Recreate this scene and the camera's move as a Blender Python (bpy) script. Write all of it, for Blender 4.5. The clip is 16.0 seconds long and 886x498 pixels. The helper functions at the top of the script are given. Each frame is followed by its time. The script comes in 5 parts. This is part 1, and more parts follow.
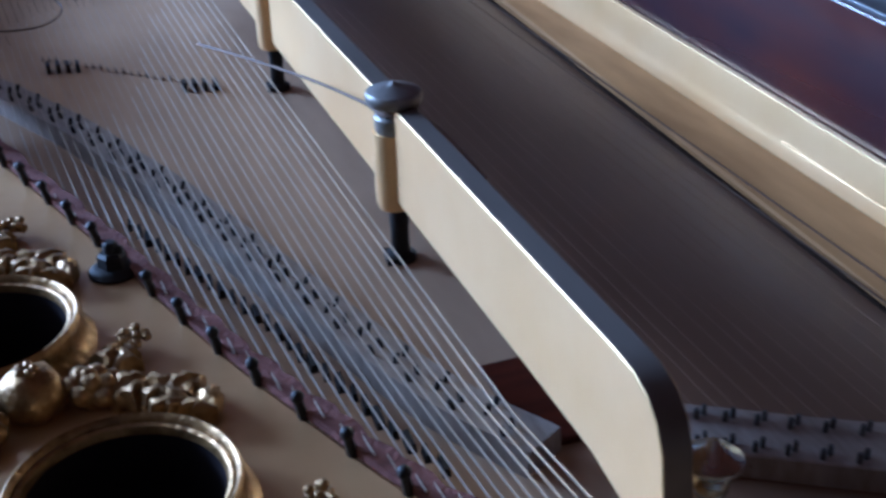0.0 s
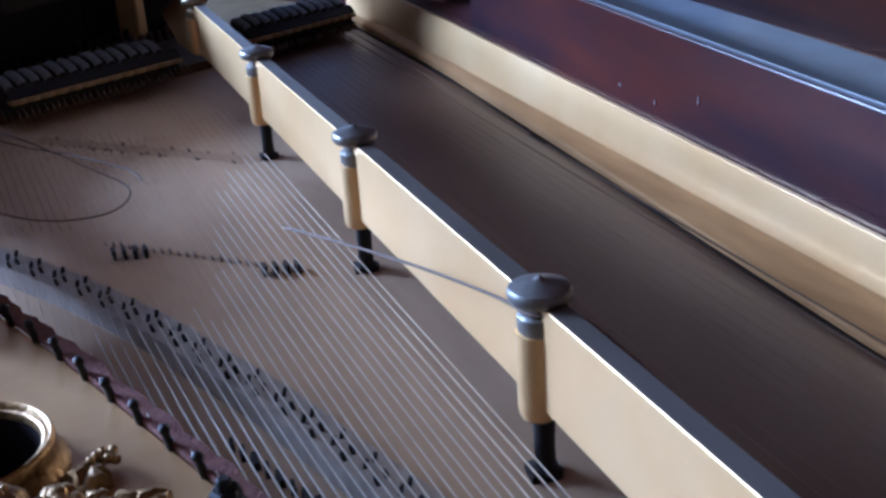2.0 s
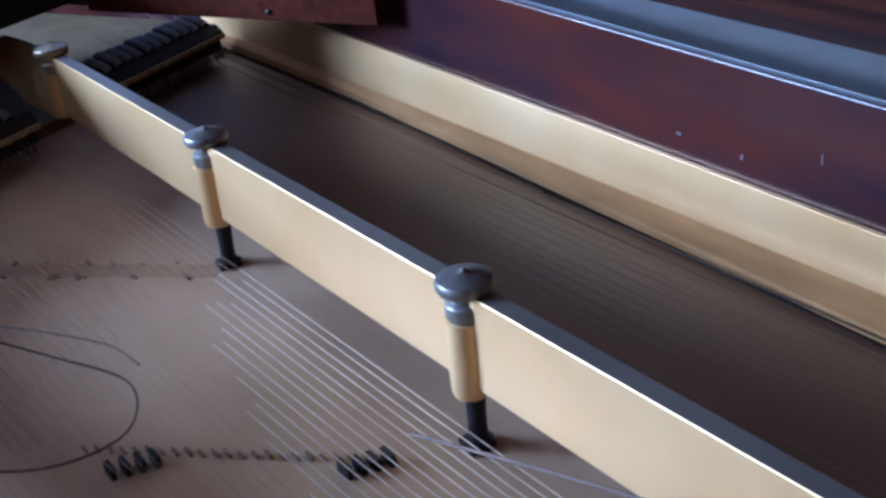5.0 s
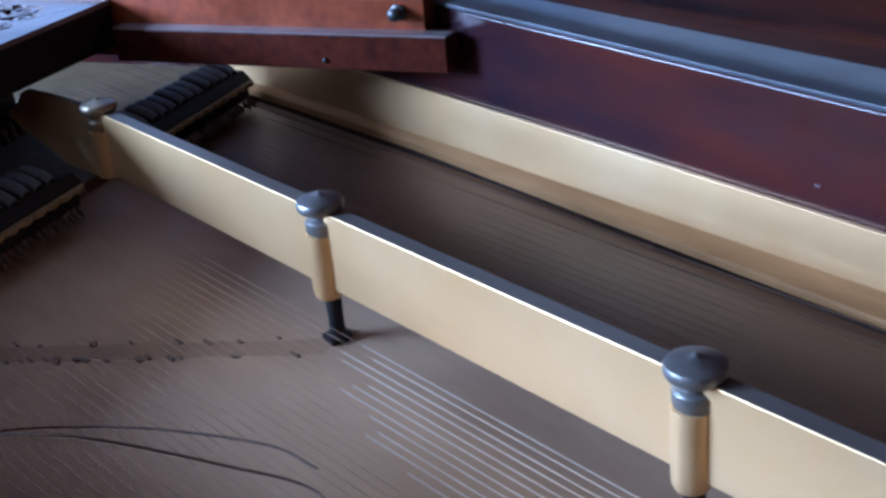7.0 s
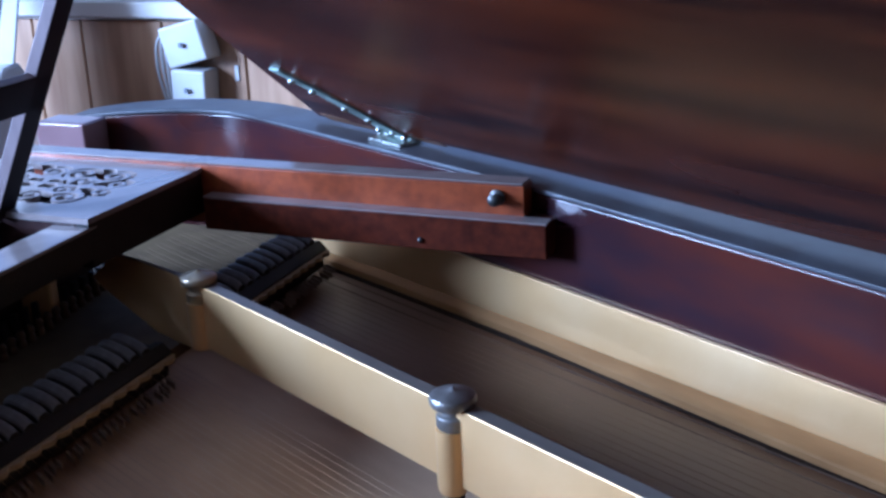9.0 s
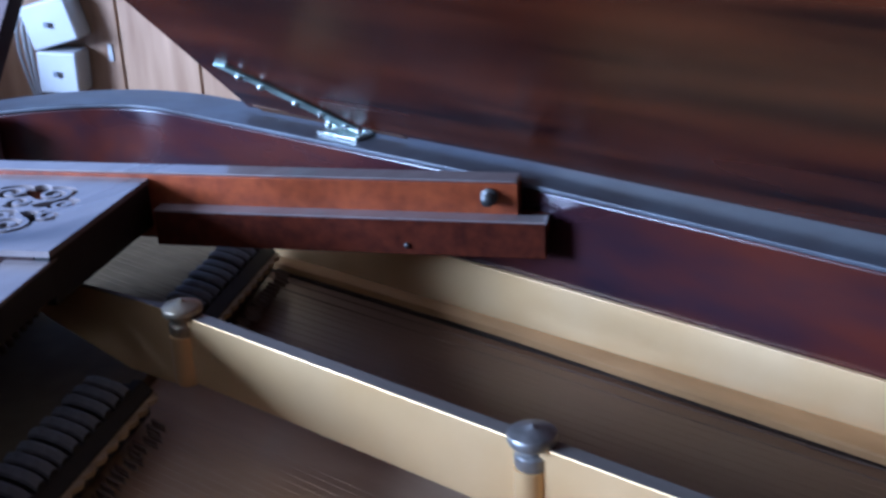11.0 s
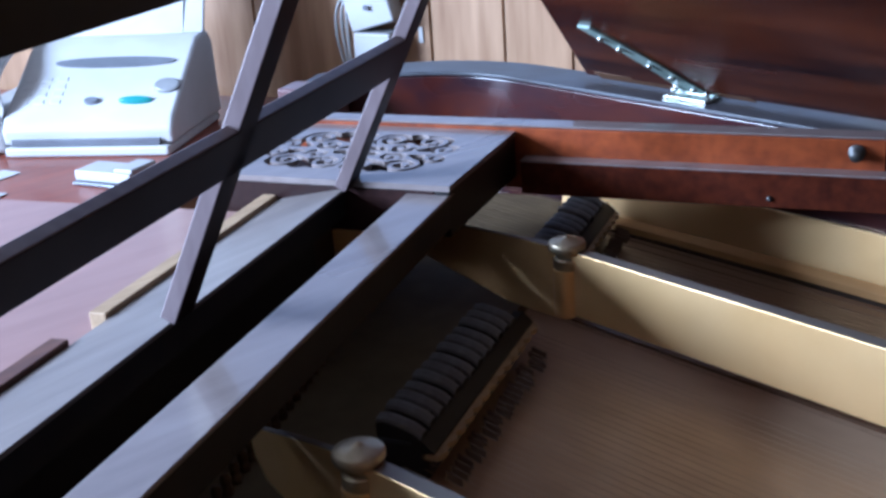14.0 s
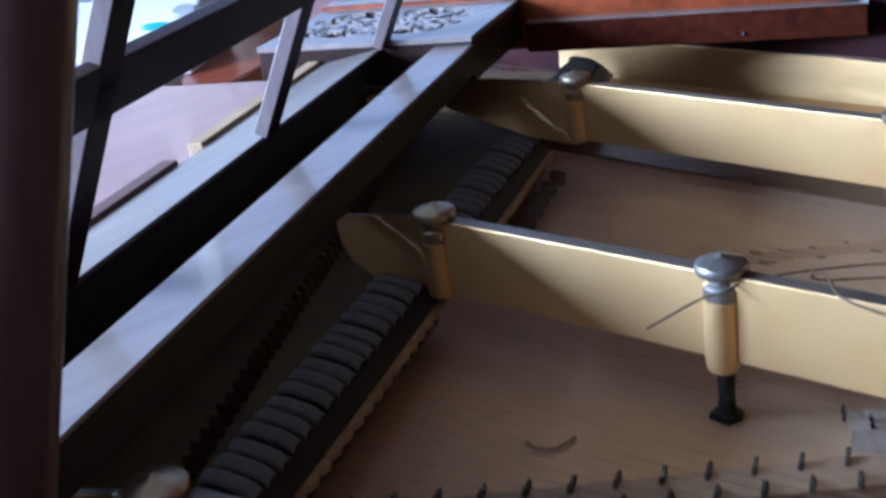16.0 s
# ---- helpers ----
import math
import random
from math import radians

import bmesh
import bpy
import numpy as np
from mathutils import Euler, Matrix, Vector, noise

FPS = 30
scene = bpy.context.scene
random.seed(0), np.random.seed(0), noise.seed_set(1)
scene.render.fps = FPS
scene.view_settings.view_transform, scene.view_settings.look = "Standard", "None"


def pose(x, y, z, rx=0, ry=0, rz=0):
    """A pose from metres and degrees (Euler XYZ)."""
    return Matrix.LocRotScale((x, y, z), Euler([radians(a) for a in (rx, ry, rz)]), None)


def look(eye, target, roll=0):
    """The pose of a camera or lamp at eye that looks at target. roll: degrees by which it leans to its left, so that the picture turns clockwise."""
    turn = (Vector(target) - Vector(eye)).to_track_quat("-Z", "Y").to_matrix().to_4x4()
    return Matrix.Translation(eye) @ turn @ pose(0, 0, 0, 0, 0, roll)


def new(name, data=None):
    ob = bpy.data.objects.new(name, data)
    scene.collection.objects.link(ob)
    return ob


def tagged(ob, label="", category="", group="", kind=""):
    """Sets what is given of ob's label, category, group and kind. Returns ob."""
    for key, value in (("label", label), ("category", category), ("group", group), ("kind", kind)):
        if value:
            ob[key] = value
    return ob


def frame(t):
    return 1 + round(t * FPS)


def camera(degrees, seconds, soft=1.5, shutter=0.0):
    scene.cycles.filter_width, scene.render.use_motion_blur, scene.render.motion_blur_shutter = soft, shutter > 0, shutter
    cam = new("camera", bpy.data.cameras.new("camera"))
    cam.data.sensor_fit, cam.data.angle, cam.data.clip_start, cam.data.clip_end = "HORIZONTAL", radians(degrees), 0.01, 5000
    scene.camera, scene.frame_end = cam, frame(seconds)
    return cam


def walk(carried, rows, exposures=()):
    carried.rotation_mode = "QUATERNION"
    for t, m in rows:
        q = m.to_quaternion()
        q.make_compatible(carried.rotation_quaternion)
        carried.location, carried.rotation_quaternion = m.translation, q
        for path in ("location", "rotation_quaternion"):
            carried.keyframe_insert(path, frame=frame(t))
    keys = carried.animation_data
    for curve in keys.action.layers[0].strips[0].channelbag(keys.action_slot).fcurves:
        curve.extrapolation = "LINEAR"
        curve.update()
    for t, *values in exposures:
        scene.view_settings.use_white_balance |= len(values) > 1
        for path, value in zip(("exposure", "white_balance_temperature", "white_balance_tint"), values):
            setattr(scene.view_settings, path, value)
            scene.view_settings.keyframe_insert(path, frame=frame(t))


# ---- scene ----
cam = camera(41.5, 16.0, soft=2.9, shutter=0.4)
PATH = [
    (0, (-0.161, -1.301, 1.128), (0.443, 0.341, 0.158), -1.4),
    (0.1, (-0.1614, -1.2952, 1.1238), (0.4201, 0.36, 0.1672), -1.7),
    (0.2, (-0.1618, -1.2894, 1.1196), (0.3937, 0.3819, 0.178), -2),
    (0.3, (-0.1622, -1.2836, 1.1154), (0.3502, 0.4096, 0.1893), -2.3),
    (0.4, (-0.1626, -1.2778, 1.1112), (0.2931, 0.4424, 0.2041), -2.6),
    (0.5, (-0.163, -1.272, 1.107), (0.254, 0.471, 0.221), -2.9),
    (0.6, (-0.1624, -1.2694, 1.1086), (0.2203, 0.4834, 0.2257), -2.92),
    (0.7, (-0.1618, -1.2668, 1.1102), (0.213, 0.4944, 0.2397), -2.94),
    (0.8, (-0.1612, -1.2642, 1.1118), (0.2138, 0.5068, 0.2607), -2.96),
    (0.9, (-0.1606, -1.2616, 1.1134), (0.2431, 0.5104, 0.2784), -2.98),
    (1, (-0.16, -1.259, 1.115), (0.29, 0.512, 0.302), -3),
    (1.2, (-0.1644, -1.249, 1.1166), (0.3825, 0.5134, 0.3492), -2.84),
    (1.5, (-0.171, -1.234, 1.119), (0.434, 0.522, 0.378), -2.6),
    (2, (-0.188, -1.207, 1.126), (0.441, 0.533, 0.367), -3.7),
    (2.5, (-0.199, -1.175, 1.144), (0.437, 0.541, 0.337), -5.2),
    (3, (-0.21, -1.136, 1.165), (0.436, 0.542, 0.291), -6.7),
    (3.5, (-0.229, -1.099, 1.178), (0.47, 0.537, 0.264), -7.1),
    (4, (-0.246, -1.049, 1.181), (0.544, 0.532, 0.245), -6.4),
    (4.2, (-0.246, -1.021, 1.172), (0.584, 0.55, 0.254), -6),
    (6.3, (-0.307, -0.836, 1.167), (0.812, 0.567, 0.283), -6.9),
    (6.5, (-0.312, -0.827, 1.172), (0.803, 0.578, 0.287), -6.8),
    (7, (-0.329, -0.804, 1.18), (0.792, 0.61, 0.318), -5.3),
    (7.5, (-0.344, -0.776, 1.183), (0.795, 0.661, 0.384), -3.7),
    (8, (-0.353, -0.764, 1.19), (0.801, 0.726, 0.521), -3.1),
    (8.5, (-0.367, -0.759, 1.2), (0.806, 0.735, 0.573), -2.7),
    (10.8, (-0.443, -0.6, 1.243), (0.989, 0.571, 0.483), -2.3),
    (11, (-0.437, -0.591, 1.243), (0.99, 0.598, 0.502), -2.5),
    (11.5, (-0.439, -0.571, 1.263), (0.944, 0.68, 0.54), -3.3),
    (12, (-0.451, -0.558, 1.26), (0.886, 0.761, 0.573), -3.9),
    (12.5, (-0.479, -0.533, 1.255), (0.83, 0.814, 0.569), -3.7),
    (13, (-0.514, -0.52, 1.238), (0.765, 0.86, 0.559), -3.5),
    (13.5, (-0.537, -0.524, 1.228), (0.694, 0.893, 0.538), -3.9),
    (14, (-0.57, -0.543, 1.218), (0.63, 0.896, 0.52), -3.9),
    (14.5, (-0.601, -0.573, 1.206), (0.578, 0.882, 0.504), -4),
    (15, (-0.629, -0.606, 1.198), (0.529, 0.86, 0.486), -4.1),
    (15.5, (-0.664, -0.632, 1.183), (0.483, 0.841, 0.466), -6.1),
    (16, (-0.723, -0.634, 1.172), (0.493, 0.767, 0.424), -7.9),
]
walk(cam, [(t, look(eye, target, roll)) for t, eye, target, roll in PATH], [(0, 0.05, 4500, 20), (2, 0.15, 4720, 24), (4, 0.1, 4720, 24), (6.5, -0.05, 4620, 22), (8.5, 0.0, 4750, 24), (11, -0.05, 4870, 24), (14, 0.0, 5400, 22), (16, 0.1, 5250, 20)])

# ---- world, sun, lamps ----
world = bpy.data.worlds.new("world")
scene.world = world
world.use_nodes = True
wn = world.node_tree.nodes
sky = wn.new("ShaderNodeTexSky")
sky.sky_type, sky.sun_disc = "NISHITA", False
sky.sun_elevation, sky.sun_rotation = radians(38), radians(200)
sky.air_density, sky.dust_density, sky.ozone_density = 0.8, 5.0, 0.0
world.node_tree.links.new(sky.outputs[0], wn["Background"].inputs[0])
wn["Background"].inputs[1].default_value = 0.25
scene.view_settings.exposure = 0.0

# u runs along the keyboard towards the bass end, v from the player towards the tail
UA = radians(27.4)
UX, UY = math.cos(UA), math.sin(UA)


def W(u, v, z=0.0):
    return Vector((u * UX + v * UY, u * UY - v * UX, z))


def lamp(name, centre, facing, sx, sy, power, colour):
    d = bpy.data.lights.new(name, "AREA")
    d.shape, d.size, d.size_y, d.energy, d.color = "RECTANGLE", sx, sy, power, colour
    ob = new(name, d)
    ob.matrix_world = look(centre, facing)
    return ob


# daylight in the window openings
lamp("window_light_front", W(-1.38, -2.27, 1.74), W(-1.38, 0, 1.74), 1.5, 0.9, 380, (0.69, 0.86, 1.0))


# ---- materials ----
def mat(name, base, rough=0.5, metal=0.0, second=None, scale=20.0, stretch=(1, 1, 1), bump=0.0, bump_scale=60.0, coat=0.0, mix=0.5, patch=(0.55, 0.52, 0.5), rvar=0.12, detail=6.0, spec=0.5):
    m = bpy.data.materials.new(name)
    m.use_nodes = True
    n, l = m.node_tree.nodes, m.node_tree.links
    b = n["Principled BSDF"]
    b.inputs["Roughness"].default_value, b.inputs["Metallic"].default_value = rough, metal
    b.inputs["Specular IOR Level"].default_value = spec
    b.inputs["Coat Weight"].default_value, b.inputs["Coat Roughness"].default_value = coat, 0.08
    tc = n.new("ShaderNodeTexCoord")
    mp = n.new("ShaderNodeMapping")
    mp.inputs["Scale"].default_value = stretch
    l.new(tc.outputs["Object"], mp.inputs[0])
    t1 = n.new("ShaderNodeTexNoise")
    t1.inputs["Scale"].default_value, t1.inputs["Detail"].default_value = scale, detail
    l.new(mp.outputs[0], t1.inputs["Vector"])
    t2 = n.new("ShaderNodeTexNoise")
    t2.inputs["Scale"].default_value, t2.inputs["Detail"].default_value = scale * 0.17, 3.0
    l.new(mp.outputs[0], t2.inputs["Vector"])
    s = second if second else tuple(c * 0.72 for c in base)
    r1 = n.new("ShaderNodeValToRGB")
    r1.color_ramp.elements[0].position, r1.color_ramp.elements[1].position = 0.5 - mix / 2, 0.5 + mix / 2
    r1.color_ramp.elements[0].color, r1.color_ramp.elements[1].color = (*s, 1), (*base, 1)
    l.new(t1.outputs[0], r1.inputs[0])
    mx = n.new("ShaderNodeMix")
    mx.data_type, mx.blend_type = "RGBA", "MULTIPLY"
    mx.inputs[0].default_value = 0.55
    l.new(r1.outputs[0], mx.inputs[6])
    r2 = n.new("ShaderNodeValToRGB")
    r2.color_ramp.elements[0].position, r2.color_ramp.elements[1].position = 0.3, 0.65
    r2.color_ramp.elements[0].color = (*patch, 1)
    l.new(t2.outputs[0], r2.inputs[0])
    l.new(r2.outputs[0], mx.inputs[7])
    l.new(mx.outputs[2], b.inputs["Base Color"])
    mr = n.new("ShaderNodeMapRange")
    mr.inputs[3].default_value, mr.inputs[4].default_value = max(0.02, rough - rvar), min(1, rough + rvar)
    l.new(t2.outputs[0], mr.inputs[0])
    l.new(mr.outputs[0], b.inputs["Roughness"])
    if bump:
        bt = n.new("ShaderNodeTexNoise")
        bt.inputs["Scale"].default_value, bt.inputs["Detail"].default_value = bump_scale, 8.0
        l.new(mp.outputs[0], bt.inputs["Vector"])
        bp = n.new("ShaderNodeBump")
        bp.inputs["Strength"].default_value, bp.inputs["Distance"].default_value = bump, 0.002
        l.new(bt.outputs[0], bp.inputs["Height"])
        l.new(bp.outputs[0], b.inputs["Normal"])
    return m


GOLD = mat("gold_paint", (0.93, 0.66, 0.34), 0.40, 0.6, (0.80, 0.50, 0.20), 11, bump=0.25, bump_scale=60, mix=0.7, patch=(0.74, 0.62, 0.46), rvar=0.08)
BRONZE = mat("bronze_paint", (0.72, 0.45, 0.20), 0.36, 0.4, (0.52, 0.30, 0.125), 14, bump=0.2, bump_scale=90)
ORNAMENT = mat("ornament_bronze", (0.52, 0.32, 0.12), 0.36, 0.72, (0.17, 0.10, 0.04), 160, bump=0.5, bump_scale=300)
NICKEL = mat("tarnished_nickel", (0.40, 0.385, 0.36), 0.42, 0.75, (0.22, 0.21, 0.19), 90, bump=0.2, bump_scale=200)
BRASSCAP = mat("tarnished_brass", (0.62, 0.52, 0.36), 0.35, 0.8, (0.4, 0.32, 0.2), 90, bump=0.2, bump_scale=200)
BLACK = mat("black_iron", (0.014, 0.014, 0.015), 0.5, 0.0, (0.024, 0.021, 0.02), 80, spec=0.2)
SOUNDBOARD = mat("old_spruce", (0.54, 0.375, 0.235), 0.62, 0.0, (0.42, 0.285, 0.172), 24, (3, 0.9, 1), bump=0.12, bump_scale=60, rvar=0.12, spec=0.25, mix=0.9, patch=(0.6, 0.56, 0.52))
MAHOGANY = mat("polished_mahogany", (0.080, 0.013, 0.005), 0.30, 0.0, (0.013, 0.007, 0.014), 9, (5, 0.8, 3), patch=(0.30, 0.32, 0.5), coat=0.2, mix=0.5, rvar=0.2, spec=0.35)
LIDWOOD = mat("mahogany_veneer", (0.125, 0.030, 0.011), 0.26, 0.0, (0.010, 0.003, 0.005), 11, (2.6, 0.4, 3), patch=(0.26, 0.2, 0.22), mix=0.36, rvar=0.05, spec=0.16, detail=9)
REDWOOD = mat("red_mahogany", (0.33, 0.074, 0.020), 0.34, 0.0, (0.18, 0.036, 0.012), 14, (1, 8, 8), coat=0.12, rvar=0.08, patch=(0.4, 0.38, 0.4))
DARKWOOD = mat("dark_rosewood", (0.034, 0.015, 0.013), 0.32, 0.0, (0.016, 0.007, 0.007), 22, (1, 7, 7), coat=0.15, rvar=0.08, spec=0.3)
STEEL = mat("string_steel", (0.74, 0.66, 0.55), 0.38, 0.8, (0.50, 0.42, 0.32), 30)
DIMSTRING = mat("dim_string", (0.55, 0.43, 0.31), 0.28, 0.7, (0.36, 0.26, 0.17), 30, spec=0.4, rvar=0.05)
COPPER = mat("copper_winding", (0.10, 0.07, 0.055), 0.65, 0.0, (0.13, 0.08, 0.05), 40, (3, 0.4, 1), spec=0.12)
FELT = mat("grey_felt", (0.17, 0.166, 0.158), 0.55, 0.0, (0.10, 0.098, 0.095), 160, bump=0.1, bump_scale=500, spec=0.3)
REDFELT = mat("red_felt", (0.24, 0.105, 0.085), 0.95, 0.0, (0.13, 0.055, 0.048), 140, bump=0.8, bump_scale=400, spec=0.2)
STRIPBLACK = mat("strip_black", (0.040, 0.028, 0.021), 0.95, 0.0, (0.06, 0.042, 0.03), 120, bump=0.5, bump_scale=400, spec=0.05)
TANFELT = mat("tan_felt", (0.44, 0.31, 0.17), 0.9, 0.0, (0.29, 0.19, 0.10), 120, bump=0.5, bump_scale=400, spec=0.2)
BRIDGE = mat("bridge_maple", (0.43, 0.36, 0.30), 0.6, 0.0, (0.27, 0.22, 0.18), 80, (4, 1, 1), bump=0.2, spec=0.3)
PANEL = mat("wood_panelling", (0.58, 0.37, 0.22), 0.42, 0.0, (0.25, 0.125, 0.06), 7, (5, 5, 0.5), mix=0.5, detail=9, bump=0.1)
WHITE = mat("white_plastic", (0.54, 0.55, 0.555), 0.45, 0.0, (0.49, 0.50, 0.50), 30)
GREY = mat("grey_plastic", (0.17, 0.19, 0.22), 0.3, 0.0, (0.12, 0.13, 0.15), 40)
TEAL = mat("teal_button", (0.02, 0.30, 0.30), 0.4, 0.0, (0.015, 0.22, 0.22), 40)
PAINT = mat("white_wall_paint", (0.72, 0.70, 0.66), 0.85, 0.0, (0.66, 0.64, 0.6), 6, bump=0.1)
ROOMWOOD = mat("dark_unseen_wall", (0.08, 0.046, 0.028), 0.55, 0.0, (0.045, 0.026, 0.016), 7, (5, 5, 0.5))
CEIL = mat("brown_ceiling", (0.26, 0.23, 0.20), 0.9, 0.0, (0.21, 0.185, 0.16), 6)
CARPET = mat("brown_carpet", (0.16, 0.11, 0.08), 0.95, 0.0, (0.1, 0.07, 0.05), 60, bump=0.6, bump_scale=200, spec=0.1)
TABLEWOOD = mat("red_table_veneer", (0.30, 0.06, 0.022), 0.32, 0.0, (0.17, 0.03, 0.014), 10, (1, 7, 7), coat=0.1, rvar=0.06, spec=0.35)
PALEWOOD = mat("bare_pine", (0.50, 0.35, 0.21), 0.6, 0.0, (0.36, 0.24, 0.13), 30, (1, 8, 8), bump=0.2)
BROWNWOOD = mat("brown_strip", (0.16, 0.07, 0.045), 0.4, 0.0, (0.09, 0.04, 0.028), 30, (1, 8, 8))
RIMGREY = mat("sheen_grey_rim_top", (0.078, 0.09, 0.105), 0.46, 0.0, (0.04, 0.036, 0.04), 14, (3, 2, 1), coat=0.1)
WEB = mat("dark_olive_web", (0.17, 0.125, 0.068), 0.7, 0.0, (0.08, 0.058, 0.034), 40, mix=1.0, detail=2, patch=(0.6, 0.6, 0.6), spec=0.08)
HINGE = mat("bright_hinge", (0.72, 0.76, 0.72), 0.26, 0.95, (0.42, 0.46, 0.43), 120)
GREENISH = mat("verdigris_arm", (0.34, 0.45, 0.41), 0.45, 0.2, (0.18, 0.26, 0.23), 120)
STICKWOOD = mat("dark_desk_stick", (0.018, 0.010, 0.010), 0.40, 0.0, (0.010, 0.005, 0.005), 16, (4, 4, 1), rvar=0.06, spec=0.14)
STICKEDGE = mat("window_sheen_edge", (0.20, 0.155, 0.158), 0.42, 0.0, (0.13, 0.095, 0.098), 30, (4, 4, 1), rvar=0.1, spec=0.4)
LEDGEWOOD = mat("dark_red_ledge", (0.10, 0.022, 0.010), 0.34, 0.0, (0.035, 0.009, 0.006), 14, (1, 8, 8), rvar=0.08, spec=0.12)
TREBLEWOOD = mat("brown_treble_bridge", (0.30, 0.215, 0.15), 0.5, 0.0, (0.2, 0.14, 0.1), 80, (4, 1, 1), bump=0.2)
SHELFWOOD = mat("lilac_sheen_shelf", (0.20, 0.172, 0.155), 0.38, 0.0, (0.13, 0.108, 0.098), 12, (1, 6, 6), coat=0.2, rvar=0.1, patch=(0.7, 0.68, 0.68))
BARTOP = mat("shade_slate_top", (0.25, 0.22, 0.19), 0.46, 0.4, (0.15, 0.13, 0.11), 30, (1, 0.3, 1), rvar=0.08)
BASSBOARD = mat("shade_brown_sheet", (0.165, 0.088, 0.048), 0.48, 0.0, (0.142, 0.075, 0.041), 20, (2, 0.8, 1), bump=0.03, bump_scale=90, rvar=0.08, spec=0.25, mix=0.9)
KEYBLOCK = mat("glossy_pink_mahogany", (0.22, 0.13, 0.135), 0.28, 0.0, (0.15, 0.08, 0.08), 12, coat=0.5, rvar=0.06)
GREYBUTTON = mat("light_grey_button", (0.26, 0.27, 0.28), 0.4, 0.0, (0.2, 0.21, 0.22), 40)
TANPAINT = mat("tan_foot_paint", (0.52, 0.29, 0.11), 0.7, 0.0, (0.34, 0.18, 0.065), 22, (3, 0.6, 1), spec=0.2, bump=0.2, bump_scale=120)
PLANKWOOD = mat("grey_sheen_rosewood", (0.27, 0.23, 0.215), 0.30, 0.0, (0.18, 0.145, 0.135), 12, (1, 6, 6), coat=0.6, rvar=0.1, patch=(0.7, 0.68, 0.68))
CASEWOOD = mat("dull_dark_case", (0.024, 0.018, 0.021), 0.6, 0.0, (0.014, 0.010, 0.011), 16, (3, 3, 1), spec=0.12)
PINSTEEL = mat("dark_pin_steel", (0.12, 0.12, 0.115), 0.4, 0.7, (0.06, 0.06, 0.055), 90)


# ---- mesh helpers ----
def part(name, bm, material, parent=None, label="", bevel=0.0, smooth=True, segs=2):
    bmesh.ops.recalc_face_normals(bm, faces=bm.faces[:])
    me = bpy.data.meshes.new(name)
    bm.to_mesh(me)
    bm.free()
    me.materials.append(material)
    if smooth:
        me.shade_smooth()
    ob = new(name, me)
    if parent:
        ob.parent = parent
        ob.matrix_parent_inverse = parent.matrix_world.inverted()
    if bevel:
        b = ob.modifiers.new("bevel", "BEVEL")
        b.width, b.segments, b.limit_method, b.angle_limit = bevel, segs, "ANGLE", radians(35)
        b.harden_normals = True
    elif smooth:
        me.set_sharp_from_angle(angle=radians(38))
    if label:
        tagged(ob, label)
    return ob


def empty(name, at, label="", category="", group="", kind=""):
    ob = new(name)
    ob.empty_display_size = 0.05
    ob.location = at
    bpy.context.view_layer.update()
    return tagged(ob, label, category, group, kind)


def prism(bm, pts, z0, z1):
    """A straight prism over a plan of (x, y) points."""
    lo = [bm.verts.new((p[0], p[1], z0)) for p in pts]
    hi = [bm.verts.new((p[0], p[1], z1)) for p in pts]
    bm.faces.new(lo)
    bm.faces.new(hi)
    for i in range(len(pts)):
        j = (i + 1) % len(pts)
        bm.faces.new((lo[i], lo[j], hi[j], hi[i]))
    return bm


def loft(bm, rings, caps=True):
    """Skin over rings of equally many points."""
    vs = [[bm.verts.new(p) for p in r] for r in rings]
    n = len(vs[0])
    for a, b in zip(vs, vs[1:]):
        for i in range(n):
            j = (i + 1) % n
            bm.faces.new((a[i], a[j], b[j], b[i]))
    if caps:
        bm.faces.new(vs[0])
        bm.faces.new(vs[-1])
    return bm


def box(bm, x0, x1, y0, y1, z0, z1):
    return prism(bm, [(x0, y0), (x1, y0), (x1, y1), (x0, y1)], z0, z1)


def uvbox(bm, u0, u1, v0, v1, z0, z1):
    return prism(bm, [W(u0, v0), W(u1, v0), W(u1, v1), W(u0, v1)], z0, z1)


def turned(bm, at, profile, segs=28):
    """A lathe-turned body: profile rows of (radius, z)."""
    rings = [[(at[0] + r * math.cos(2 * math.pi * i / segs), at[1] + r * math.sin(2 * math.pi * i / segs), z) for i in range(segs)] for r, z in profile]
    return loft(bm, rings)


def spline(pts, steps=8):
    """Catmull-Rom through the points."""
    p = [Vector(a) for a in pts]
    p = [2 * p[0] - p[1]] + p + [2 * p[-1] - p[-2]]
    out = []
    for i in range(1, len(p) - 2):
        for k in range(steps):
            t = k / steps
            out.append(0.5 * (2 * p[i] + (p[i + 1] - p[i - 1]) * t + (2 * p[i - 1] - 5 * p[i] + 4 * p[i + 1] - p[i + 2]) * t * t + (3 * p[i] - p[i - 1] - 3 * p[i + 1] + p[i + 2]) * t ** 3))
    return out + [p[-2]]


def tube(bm, pts, radius, segs=6):
    rings = []
    for i, p in enumerate(pts):
        d = (pts[min(i + 1, len(pts) - 1)] - pts[max(i - 1, 0)]).normalized()
        a = d.cross(Vector((0.13, 0.21, 0.97))).normalized()
        b = d.cross(a)
        rings.append([p + radius * (a * math.cos(2 * math.pi * k / segs) + b * math.sin(2 * math.pi * k / segs)) for k in range(segs)])
    return loft(bm, rings)


